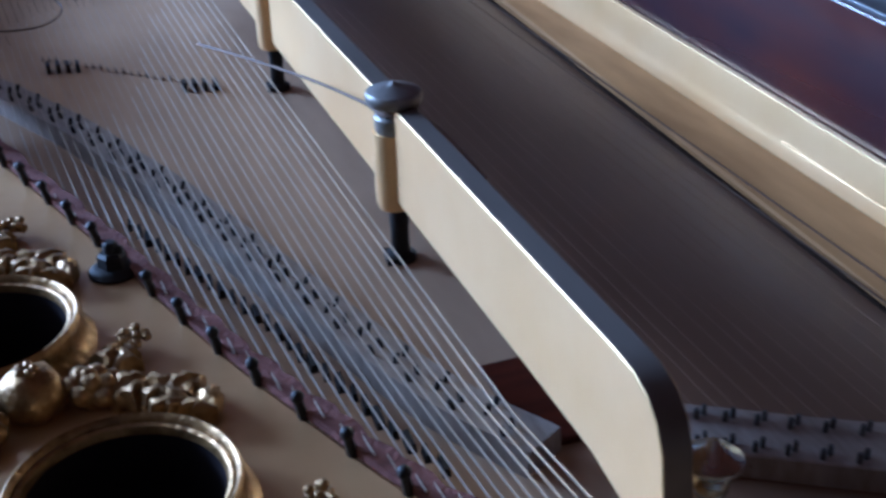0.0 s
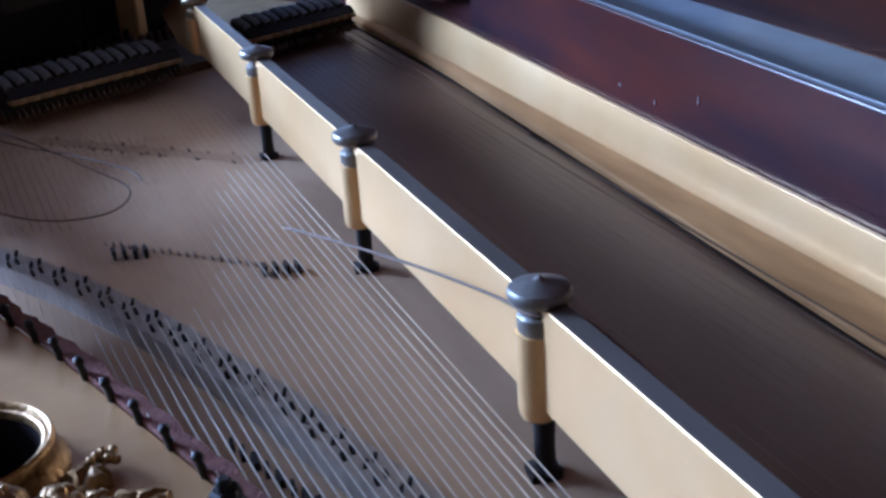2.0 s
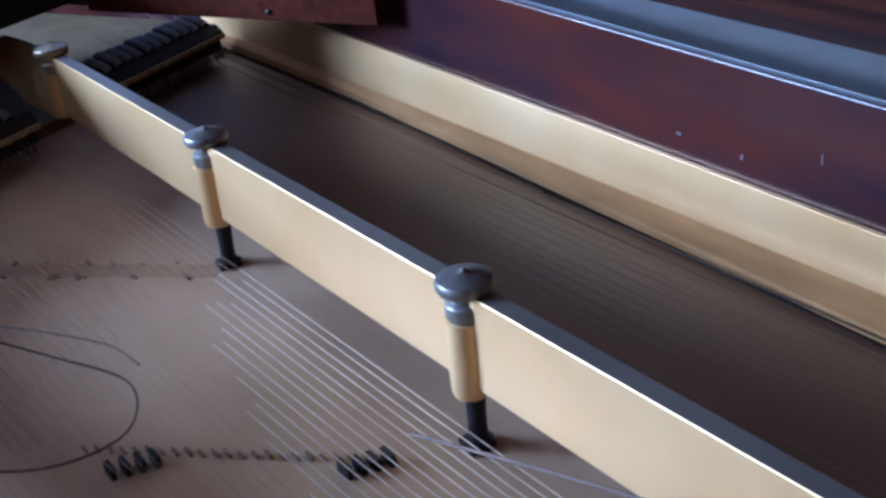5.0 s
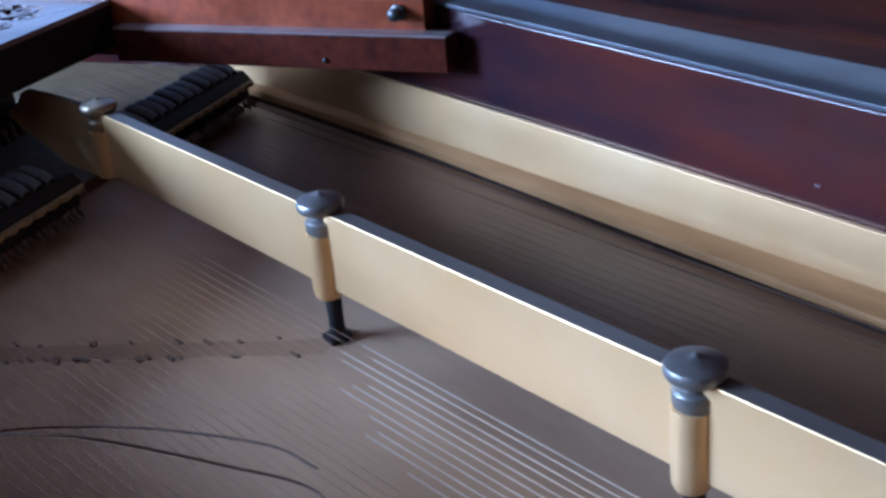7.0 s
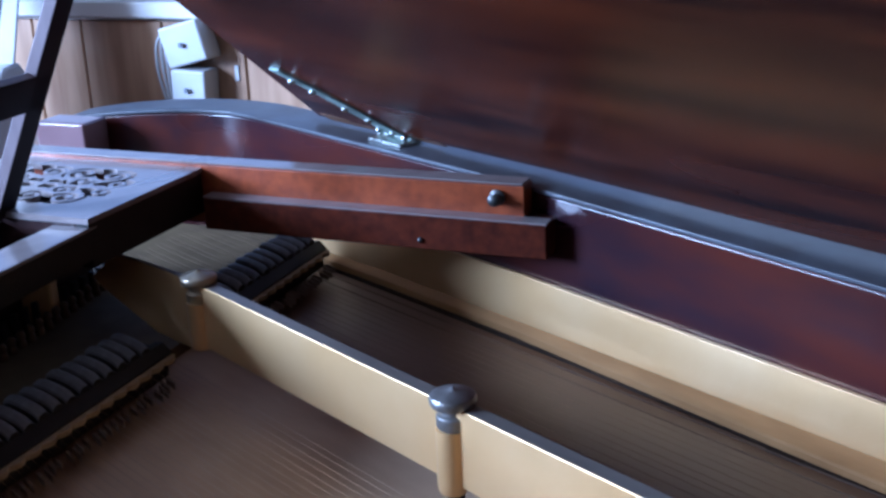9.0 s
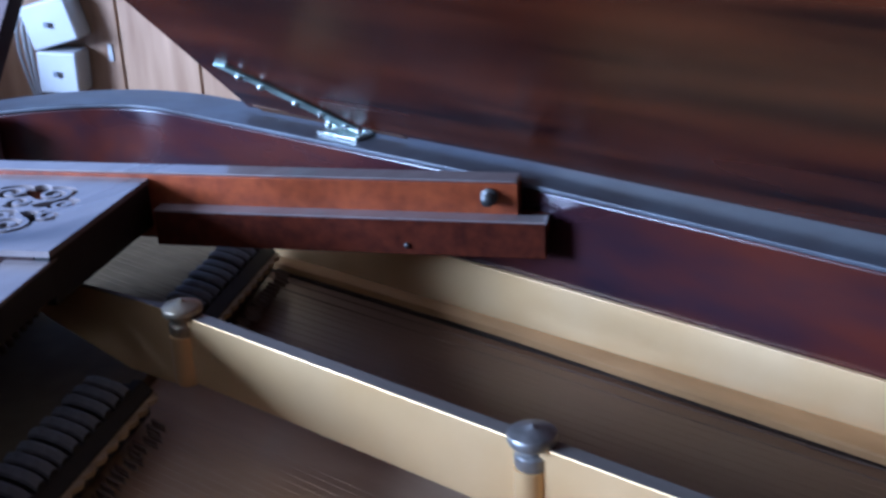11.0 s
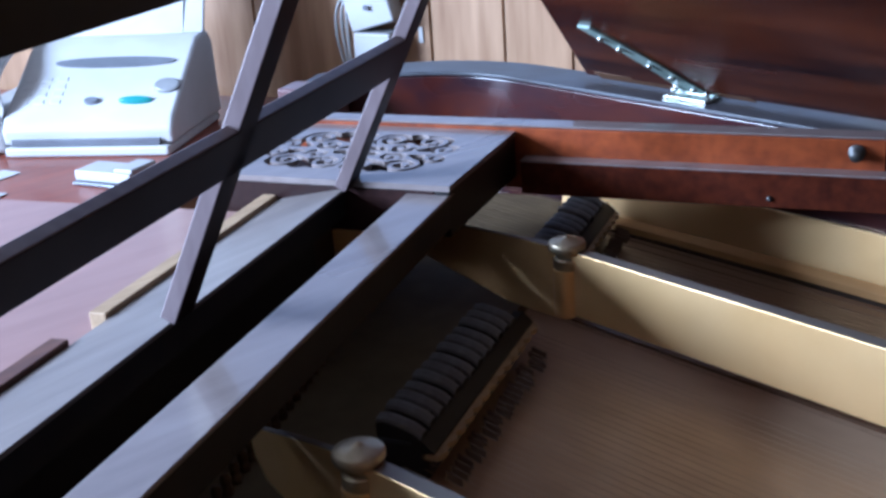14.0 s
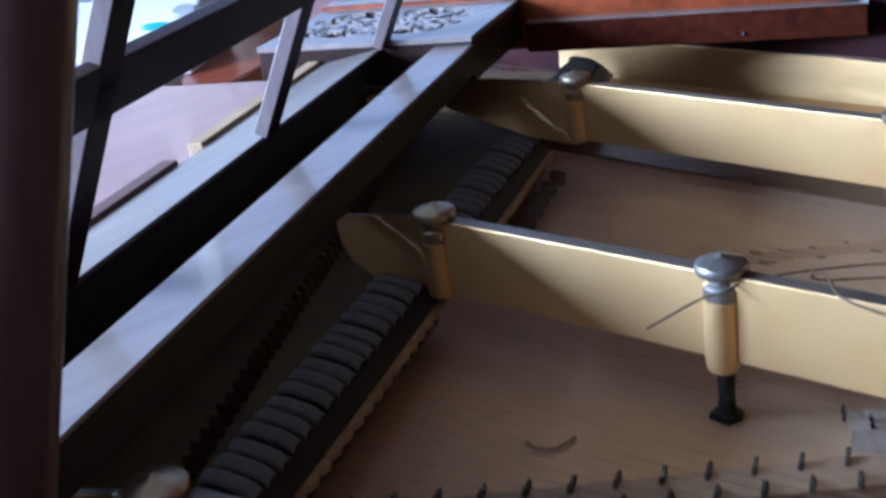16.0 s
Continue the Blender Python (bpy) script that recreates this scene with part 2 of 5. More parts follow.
def holed(bm, outer, holes, z0, z1):
    """A slab over the plan outer with through holes; all loops of (x, y)."""
    edges = []
    loops = []
    for loop in (outer, *holes):
        vs = [bm.verts.new((p[0], p[1], z1)) for p in loop]
        loops.append(vs)
        edges += [bm.edges.new((vs[i], vs[(i + 1) % len(vs)])) for i in range(len(vs))]
    bmesh.ops.triangle_fill(bm, use_beauty=True, use_dissolve=False, edges=edges)
    top = bm.faces[:]
    made = bmesh.ops.duplicate(bm, geom=top)
    twin = made["vert_map"]
    for vs in loops:
        for i in range(len(vs)):
            j = (i + 1) % len(vs)
            bm.faces.new((vs[i], vs[j], twin[vs[j]], twin[vs[i]]))
    for v in {w for vs in loops for w in (twin[q] for q in vs)}:
        v.co.z = z0
    return bm


def ball(bm, at, r, squash=(1, 1, 1), seg=12):
    bmesh.ops.create_uvsphere(bm, u_segments=seg, v_segments=max(6, seg * 2 // 3), radius=r, matrix=Matrix.Translation(at) @ Matrix.Diagonal((*squash, 1)))
    return bm


# ---- room ----
def room():
    bm = bmesh.new()
    uvbox(bm, -2.9, 0.95, -2.4, 3.0, -0.1, 0.0)
    tagged(part("floor", bm, CARPET, smooth=False), "brown carpeted floor under the piano", "floor", kind="structure")
    # unseen ceiling, brown to hold down bounced light
    bm = bmesh.new()
    uvbox(bm, -2.9, 0.95, -2.4, 3.0, 2.5, 2.6)
    tagged(part("ceiling", bm, CEIL, smooth=False), "unseen brown ceiling", "ceiling", kind="structure")
    # bass wall with a window over the panelled dado
    bm = bmesh.new()
    uvbox(bm, 0.76, 0.90, -2.3, 2.9, 0.0, 1.005)
    uvbox(bm, 0.76, 0.90, -2.3, -2.10, 1.005, 2.5)
    uvbox(bm, 0.76, 0.90, 0.22, 2.9, 1.005, 2.5)
    uvbox(bm, 0.76, 0.90, -2.10, 0.22, 2.3, 2.5)
    wall = tagged(part("wall_bass", bm, PAINT, smooth=False), "wall with brown wood panelling below a bright window", "wall", kind="structure")
    edges = [-2.3, -2.12, -1.98, -1.82, -1.64, -1.5, -1.34, -1.2, -1.06, -0.9, -0.78, -0.689, -0.545, -0.409, -0.301, -0.205, -0.06, 0.1, 0.22, 0.38, 0.55, 0.7, 0.9, 1.1, 1.3, 1.6, 1.9, 2.2, 2.5, 2.88]
    for a, b in zip(edges, edges[1:]):
        bm = bmesh.new()
        uvbox(bm, 0.752, 0.762, a + 0.0015, b - 0.0015, 0.0, 1.0)
        part("panel_board", bm, PANEL, wall, bevel=0.0015, segs=1)
    bm = bmesh.new()
    uvbox(bm, 0.735, 0.90, -2.12, 0.24, 1.006, 1.03)
    sill = tagged(part("window_sill", bm, PAINT, bevel=0.004), "white painted window sill above the panelling", "window sill", kind="structure")
    for name, u0 in (("window_bass", 0.84), ):
        w = empty(name, W(u0, -0.55, 1.03), "white framed window above the panelled dado", "window", kind="structure")
        for a, b, c, d in ((-2.10, -2.04, 1.03, 2.3), (0.16, 0.22, 1.03, 2.3), (-2.04, 0.16, 1.03, 1.08), (-2.04, 0.16, 2.25, 2.3), (-0.965, -0.915, 1.08, 2.25)):
            bm = bmesh.new()
            uvbox(bm, u0 - 0.02, u0 + 0.02, a, b, c, d)
            part("window_frame", bm, PAINT, w, bevel=0.004)
    # unseen treble, front and tail walls, dark to hold down bounced light
    bm = bmesh.new()
    uvbox(bm, -2.9, -2.76, -2.3, 2.9, 0.0, 2.5)
    tagged(part("wall_treble", bm, ROOMWOOD, smooth=False), "wood panelled wall", "wall", kind="structure")
    bm = bmesh.new()
    uvbox(bm, -2.9, 0.95, -2.4, -2.3, 0.0, 1.28)
    uvbox(bm, -2.9, 0.95, -2.4, -2.3, 2.20, 2.5)
    uvbox(bm, -2.9, -2.15, -2.4, -2.3, 1.28, 2.20)
    uvbox(bm, -0.61, 0.95, -2.4, -2.3, 1.28, 2.20)
    tagged(part("wall_front", bm, ROOMWOOD, smooth=False), "wood panelled wall with a window behind the player", "wall", kind="structure")
    bm = bmesh.new()
    uvbox(bm, -2.9, 0.95, 2.9, 3.0, 0.0, 2.5)
    tagged(part("wall_tail", bm, ROOMWOOD, smooth=False), "wood panelled wall behind the tail", "wall", kind="structure")


room()
# ---- the piano ----
RX = 0.235          # inner face of the spine
RIMZ = 0.962


def fall(y):
    """Drop of the spine towards the tail, shaped to fit the camera's view."""
    return 0.024 * min(0.0, y + 0.1)


piano = empty("grand_piano", (0, -0.5, 0), "antique mahogany grand piano, lid propped open over gilt iron frame", "piano")


CHIP = mat("worn_polish", (0.20, 0.13, 0.13), 0.6, 0.0, (0.10, 0.05, 0.05), 300)


def dip(p):
    """The cheek sinks in an arc towards the player."""
    back = -(p.x * UY - p.y * UX) - 0.24
    return 0.0 if back < 0 else 0.55 * back * back


def case():
    # spine, bent to the cheek at the bass end of the keyboard
    line = [Vector((RX, -1.42, 0)), Vector((RX, -0.1, 0)), Vector((RX, 0.16, 0))]
    line += spline([(RX, 0.23, 0), (RX - 0.0003, 0.27, 0), (0.2335, 0.307, 0), (0.2265, 0.343, 0), (0.2120, 0.374, 0), (0.1945, 0.400, 0), (0.165, 0.445, 0), (0.142, 0.483, 0), (0.1224, 0.514, 0)], 5)
    inner, lip, outer = [], [], []
    for i, p in enumerate(line):
        d = (line[min(i + 1, len(line) - 1)] - line[max(i - 1, 0)]).normalized()
        side = Vector((d.y, -d.x))
        inner.append(p.to_2d())
        lip.append(p.to_2d() - side * 0.0025)
        outer.append(p.to_2d() + side * 0.055)
    bm = bmesh.new()
    loft(bm, [[(*p, 0.70), (*q, 0.70), (*q, RIMZ + fall(q.y) - dip(q)), (*p, RIMZ + fall(q.y) - dip(q))] for p, q in zip(inner, outer)])
    part("case_spine", bm, MAHOGANY, piano, "polished red-brown mahogany spine", bevel=0.003)
    # top edge of the spine: dust and window sheen put into its colour
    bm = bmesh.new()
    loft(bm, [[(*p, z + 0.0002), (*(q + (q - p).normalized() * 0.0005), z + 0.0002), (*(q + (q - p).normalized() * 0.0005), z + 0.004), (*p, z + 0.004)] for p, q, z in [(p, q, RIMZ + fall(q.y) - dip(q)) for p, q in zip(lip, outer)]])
    part("rim_top", bm, RIMGREY, piano, "grey-brown top edge of the rim, sheen in its colour", bevel=0.0012)
    # block at the end of the cheek
    bm = bmesh.new()
    uvbox(bm, 0.302, 0.3424, -0.402, -0.338, 0.88, 0.957)
    part("key_block", bm, KEYBLOCK, piano, "glossy pinkish-brown block at the end of the keys", bevel=0.003)
    # pale chips and scratches in the polish of the spine
    for y, z, w, h in ((-0.451, 0.899, 0.002, 0.0016), (-0.501, 0.897, 0.001, 0.0035), (-0.557, 0.911, 0.0006, 0.006)):
        bm = bmesh.new()
        box(bm, RX - 0.0008, RX + 0.001, y - w, y + w, z - h / 2, z + h / 2)
        part("chip", bm, CHIP, piano)
    # tail and treble bent side
    bent = [(RX, -1.42), (0.09, -1.43), (-0.05, -1.36), (-0.125, -1.22), (-0.176, -1.07), (-0.236, -0.90), (-0.298, -0.72), (-0.36, -0.60), (-0.47, -0.51), (-0.64, -0.45), (-0.95, -0.40)]
    bent = [p.to_2d() for p in spline([(x, y, 0) for x, y in bent], 5)]
    out = []
    for i, p in enumerate(bent):
        d = (bent[min(i + 1, len(bent) - 1)] - bent[max(i - 1, 0)]).normalized()
        out.append(p + Vector((d.y, -d.x)) * -0.05)
    bm = bmesh.new()
    prism(bm, [*bent, *reversed(out)], 0.70, 0.885)
    part("case_bentside", bm, CASEWOOD, piano, bevel=0.003)
    # floor of the case
    bm = bmesh.new()
    prism(bm, [*[(p.x, p.y) for p in bent], W(-0.95, -0.50), W(0.34, -0.50), (0.22, 0.36), (RX, 0.3)], 0.70, 0.72)
    part("case_bottom", bm, DARKWOOD, piano)
    for x, y in ((0.2, 0.25), (0.15, -1.35), (-0.85, -0.1)):
        bm = bmesh.new()
        turned(bm, (x, y), [(0.03, 0.0), (0.045, 0.02), (0.035, 0.08), (0.05, 0.2), (0.07, 0.45), (0.075, 0.62), (0.06, 0.70)], 20)
        part("leg", bm, DARKWOOD, piano)


case()


def soundboard():
    bm = bmesh.new()
    prism(bm, [(RX - 0.001, -1.15), (RX - 0.001, 0.185), W(0.290, -0.0582), W(-0.85, -0.0582), (-0.62, -0.44), (-0.45, -0.50), (-0.34, -0.58), (-0.24, -0.60), (-0.165, -0.76), (-0.128, -0.86), (-0.09, -0.97), (-0.05, -1.06), (0.0, -1.12), (0.19, -1.15)], 0.826, 0.836)
    part("soundboard", bm, SOUNDBOARD, piano, "brown aged spruce soundboard")


soundboard()


def gilt_rail():
    # flange of the iron frame along the spine
    ys = [-1.40, -1.15, -0.95, -0.8, -0.65, -0.5, -0.35, -0.2, -0.1, 0.0, 0.08, 0.14, 0.19, 0.215]
    bm = bmesh.new()
    # second mesh: black band standing in for the shaded gap below the foot
    foot, felt = bmesh.new(), bmesh.new()
    rings, low, strip = [], [], []
    for y in ys:
        top = 0.8905 + 0.8 * fall(y)
        cre = 0.8515 + 0.2 * fall(y)
        xb = RX - 0.015 + 0.040 * min(0.0, y + 0.1)
        k = 0.0 if y < 0.08 else (y - 0.08) / 0.135
        bow = 0.010 * k * k
        xs = RX - 0.001
        # hollow face, thicker at its foot
        face = [(xs - 0.0040, top), (xs - 0.0046, top - 0.010), (xs - 0.0050, top - 0.020), (xs - 0.0056, cre + 0.008), (xs - 0.0068, cre)]
        rings.append([(xs, y, 0.838), (xs, y, top), *[(x - bow, y, z) for x, z in face], (xs - 0.0070 - bow, y, 0.838)])
        low.append([(x - bow, y, z) for x, z in ((xs - 0.0072, 0.840), (xs - 0.0072, cre - 0.0002), (xs - 0.0085, cre - 0.0008), (xb + 0.0012, cre - 0.0040), (xb, cre - 0.0053), (xb, 0.840))])
        strip.append([(x - bow, y, z) for x, z in ((xb - 0.0018, 0.8363), (xb - 0.0018, 0.8392), (xb + 0.0055, 0.8392), (xb + 0.0055, 0.8363))])
    loft(bm, rings)
    loft(foot, low)
    loft(felt, strip)
    flange = part("frame_flange", bm, GOLD, piano, "gilt iron flange along the spine", bevel=0.0012)
    part("flange_foot", foot, TANPAINT, flange, "darker tan foot of the flange", bevel=0.0006)
    part("shade_strip", felt, STRIPBLACK, flange, "black strip for the shaded gap under the flange")
    bm = bmesh.new()
    box(bm, 0.2040, 0.2085, -0.378, -0.352, 0.8384, 0.8398)
    part("dark_mark", bm, STRIPBLACK, flange, "small dark mark below the flange")


gilt_rail()


def pillar_cap(at, z0, parent, material):
    """Conical thumb nut on its collar."""
    bm = bmesh.new()
    turned(bm, at, [(0.0092, z0 - 0.003), (0.0099, z0 - 0.002), (0.0100, z0 + 0.0045), (0.0092, z0 + 0.0055), (0.0074, z0 + 0.0062), (0.0072, z0 + 0.0090), (0.0095, z0 + 0.0098), (0.0126, z0 + 0.0112), (0.0136, z0 + 0.0130), (0.0137, z0 + 0.0158), (0.0130, z0 + 0.0172), (0.0112, z0 + 0.0180), (0.0080, z0 + 0.0190), (0.0040, z0 + 0.0200), (0.0018, z0 + 0.0207), (0.0010, z0 + 0.0216), (0.0002, z0 + 0.0218)], 36)
    part("pillar_nut", bm, material, parent, "tarnished turned nut")


def bar(a, b, front, pillars, flare=0.012, blunt=0.0):
    """A gilt strut of the frame from a (tail) to b (front), in plan."""
    a, b = Vector(a), Vector(b)
    d = (b - a).normalized()
    n = Vector((-d.y, d.x))
    L = (b - a).length
    th = 0.0055
    TOP, BOT = 0.921, 0.872
    # side outline: rounded tail, straight, tapering front
    prof = [(-0.009, BOT - 0.0065), (-0.006, BOT + 0.001), (-0.0015, BOT + 0.012), (0.0, 0.892), (0.0015, 0.902), (0.006, 0.911), (0.013, 0.917), (0.022, 0.9202), (0.034, TOP), (L, TOP)]
    low = [(L, BOT), (0.1, BOT), (0.045, BOT - 0.001), (0.02, BOT - 0.006)]
    bm = bmesh.new()
    outline = prof + low
    loft(bm, [[(*(a + d * k + n * (th * s)), z) for k, z in outline] for s in (-1, 1)])
    if front:
        # nose: a thin ridge above, the foot spread out below
        rings = []
        for f, top, foot in ((0.0, TOP, 0.866), (0.12, TOP - 0.001, 0.868), (0.3, TOP - 0.003, 0.872 - 0.006 * blunt), (0.65, TOP - 0.007, 0.880 - 0.014 * blunt), (0.9, TOP - 0.011, 0.886 - 0.010 * blunt), (1.0, TOP - 0.017, 0.890)):
            g = min(1.0, f / 0.3)
            ridge, near = th * (1 - 0.6 * g), th + flare * g
            p = a + d * (L + front * f)
            mid = (top + foot) / 2
            rings.append([(*(p - n * ridge), top), (*(p + n * ridge), top), (*(p + n * (ridge + (near - ridge) * 0.28)), mid), (*(p + n * near), foot), (*(p - n * th), foot)])
        loft(bm, rings)
    ob = part("strut_bar", bm, GOLD, piano, "cream-gilt iron strut bar", bevel=0.0009)
    ob.modifiers["bevel"].segments = 3
    # upper edge and tail end darkened: lid reflection and shade put into colour
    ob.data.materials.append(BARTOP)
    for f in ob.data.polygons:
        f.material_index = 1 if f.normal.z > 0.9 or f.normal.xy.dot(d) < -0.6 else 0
    for y, legged in pillars:
        k = (y - a.y) / d.y
        p = a + d * k
        q = p + n * 0.0022
        sl = p + n * 0.0042
        bm = bmesh.new()
        z0 = 0.868 if legged else 0.872
        turned(bm, sl, [(0.0076, z0 - 0.002), (0.0086, z0), (0.0090, z0 + 0.004), (0.0090, 0.9064)], 28)
        if y < -0.5 and not legged:
            part("pillar_sleeve", bm, PINSTEEL, piano, "dark iron sleeve through the bar")
        else:
            part("pillar_sleeve", bm, GOLD, piano, "gilt sleeve through the bar")
        pillar_cap(q, 0.9095, piano, NICKEL if legged or y < -0.5 else BRASSCAP)
        if legged:
            bm = bmesh.new()
            turned(bm, q, [(0.0082, 0.836), (0.0082, 0.839), (0.0050, 0.841), (0.0046, 0.85), (0.0052, 0.868)], 16)
            part("pillar_leg", bm, BLACK, piano, "black iron pillar leg")
            bm = bmesh.new()
            prism(bm, [q + d * 0.006 - n * 0.006, q + d * 0.007 + n * 0.007, q - d * 0.006 + n * 0.009, q - d * 0.007 - n * 0.005], 0.836, 0.8395)
            part("pillar_foot", bm, BLACK, piano)
    return ob


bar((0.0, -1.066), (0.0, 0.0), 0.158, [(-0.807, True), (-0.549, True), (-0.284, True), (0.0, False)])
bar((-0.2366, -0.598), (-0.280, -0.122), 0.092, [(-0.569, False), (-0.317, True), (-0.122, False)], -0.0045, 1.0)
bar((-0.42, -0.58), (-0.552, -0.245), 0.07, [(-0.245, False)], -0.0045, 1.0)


def tail_feet():
    # bar ends bolted down on the plate
    for x, y in ((-0.2385, -0.571), ):
        bm = bmesh.new()
        box(bm, x - 0.012, x + 0.012, y - 0.020, y + 0.018, 0.8637, 0.878)
        part("bar_foot", bm, NICKEL, piano, "tarnished foot of the strut", bevel=0.003)
    bm = bmesh.new()
    turned(bm, (0.0175, -1.058), [(0.009, 0.8637), (0.009, 0.868), (0.006, 0.870), (0.005, 0.876), (0.0062, 0.878), (0.0062, 0.881), (0.0050, 0.883), (0.0094, 0.888), (0.0098, 0.8900), (0.0034, 0.8940), (0.0005, 0.898)], 24)
    part("frame_bolt", bm, HINGE, piano, "tarnished bolt with a conical nut")
    bm = bmesh.new()
    box(bm, -0.004, 0.019, -0.975, -0.915, 0.836, 0.8395)
    part("red_block", bm, LEDGEWOOD, piano, "small red wooden block under the strut", bevel=0.001)


tail_feet()

HITCH = spline([(-0.232, -0.535, 0), (-0.214, -0.586, 0), (-0.193, -0.640, 0), (-0.161, -0.735, 0), (-0.140, -0.800, 0), (-0.122, -0.860, 0), (-0.103, -0.917, 0), (-0.085, -0.964, 0), (-0.066, -1.01, 0), (-0.03, -1.07, 0)], 8)
BRIDGELINE = spline([(-0.250, -0.38, 0), (-0.226, -0.423, 0), (-0.186, -0.492, 0), (-0.162, -0.541, 0), (-0.139, -0.592, 0), (-0.120, -0.645, 0), (-0.100, -0.700, 0), (-0.081, -0.766, 0), (-0.061, -0.834, 0), (-0.045, -0.889, 0), (-0.026, -0.942, 0), (-0.004, -0.982, 0)], 6)


def walkalong(line, step, start=0.0):
    """Points at even steps along a polyline."""
    out, left = [], start
    for a, b in zip(line, line[1:]):
        ln = (b - a).length
        while left <= ln:
            out.append(a.lerp(b, left / ln))
            left += step
        left -= ln
    return out


def circle(c, r, n=40):
    return [(c[0] + r * math.cos(2 * math.pi * i / n), c[1] + r * math.sin(2 * math.pi * i / n)) for i in range(n)]


RINGS = [(-0.239, -0.742), (-0.199, -0.864), (-0.158, -0.986), (-0.112, -1.108)]


def hitch_plate():
    outer = [(p.x, p.y) for p in HITCH] + [(0.19, -1.12), (0.19, -1.40), (0.07, -1.415), (-0.045, -1.345), (-0.118, -1.215), (-0.169, -1.065), (-0.2285, -0.897), (-0.290, -0.72), (-0.345, -0.60), (-0.40, -0.555), (-0.36, -0.50), (-0.28, -0.50)]
    bm = bmesh.new()
    holed(bm, outer, [circle(c, 0.0338) for c in RINGS], 0.852, 0.8635)
    plate = part("hitch_plate", bm, BRONZE, piano, "bronze-painted iron plate with round openings", bevel=0.002)
    for c in RINGS:
        bm = bmesh.new()
        prof = [(0.0333, 0.850), (0.0333, 0.8745), (0.0340, 0.8765), (0.0352, 0.8772), (0.0362, 0.8765), (0.0368, 0.8785), (0.0380, 0.8795), (0.0392, 0.8785), (0.0397, 0.8765), (0.0394, 0.8735), (0.0400, 0.8695), (0.0418, 0.8660), (0.0440, 0.8645), (0.0440, 0.860), (0.0380, 0.852)]
        rings = [[(c[0] + r * math.cos(2 * math.pi * i / 48), c[1] + r * math.sin(2 * math.pi * i / 48), z) for i in range(48)] for r, z in prof]
        loft(bm, rings + rings[:1], caps=False)
        bmesh.ops.remove_doubles(bm, verts=bm.verts[:], dist=1e-6)
        part("plate_ring", bm, ORNAMENT, plate, "raised bronze moulding round the opening")
        # dark tube lining the hole: its shade is put into the colour
        bm = bmesh.new()
        rings = [[(c[0] + r * math.cos(2 * math.pi * i / 40), c[1] + r * math.sin(2 * math.pi * i / 40), z) for i in range(40)] for r, z in ((0.0331, 0.8735), (0.0331, 0.802), (0.0345, 0.802), (0.0345, 0.8515), (0.0336, 0.8525), (0.0334, 0.8735))]
        loft(bm, rings, caps=False)
        part("well", bm, CASEWOOD, plate, "dark tube for the shade in the opening")
    # cloth strip under the string ends, pins along the edge
    bm = bmesh.new()
    n = len(HITCH)
    rings = []
    for i, p in enumerate(HITCH):
        d = (HITCH[min(i + 1, n - 1)] - HITCH[max(i - 1, 0)]).normalized()
        s = Vector((-d.y, d.x, 0))
        s = s if s.x > 0 else -s
        wob = 0.0012 * math.sin(i * 2.1) + 0.0008 * math.sin(i * 5.3)
        rings.append([p + s * a + Vector((0, 0, z)) for a, z in ((-0.001, 0.8642), (-0.001, 0.8675), (0.0085 + wob, 0.8672), (0.010 + wob, 0.860), (0.009, 0.853))])
    loft(bm, rings)
    part("cloth_strip", bm, REDFELT, plate, "faded red listing cloth")
    for p in walkalong(HITCH, 0.0295, 0.03):
        bm = bmesh.new()
        p = p - Vector((0.0022, 0.0008, 0))
        bmesh.ops.create_cone(bm, cap_ends=True, segments=8, radius1=0.0022, radius2=0.0018, depth=0.012, matrix=Matrix.Translation((p.x, p.y, 0.869)) @ Euler((radians(14), radians(-12), 0)).to_matrix().to_4x4())
        ball(bm, (p.x - 0.001, p.y - 0.001, 0.875), 0.0027, seg=8)
        part("hitch_pin", bm, BLACK, plate)
    # black nut with a flange
    c = (-0.142, -0.815)
    bm = bmesh.new()
    turned(bm, c, [(0.0112, 0.8635), (0.0115, 0.8650), (0.0095, 0.8668), (0.008, 0.8675)], 24)
    turned(bm, c, [(0.0066, 0.867), (0.0066, 0.873), (0.0050, 0.8745)], 6)
    turned(bm, c, [(0.0034, 0.8735), (0.0034, 0.878), (0.0022, 0.8795)], 12)
    part("plate_nut", bm, BLACK, plate, "black iron nut")
    return plate


plate = hitch_plate()


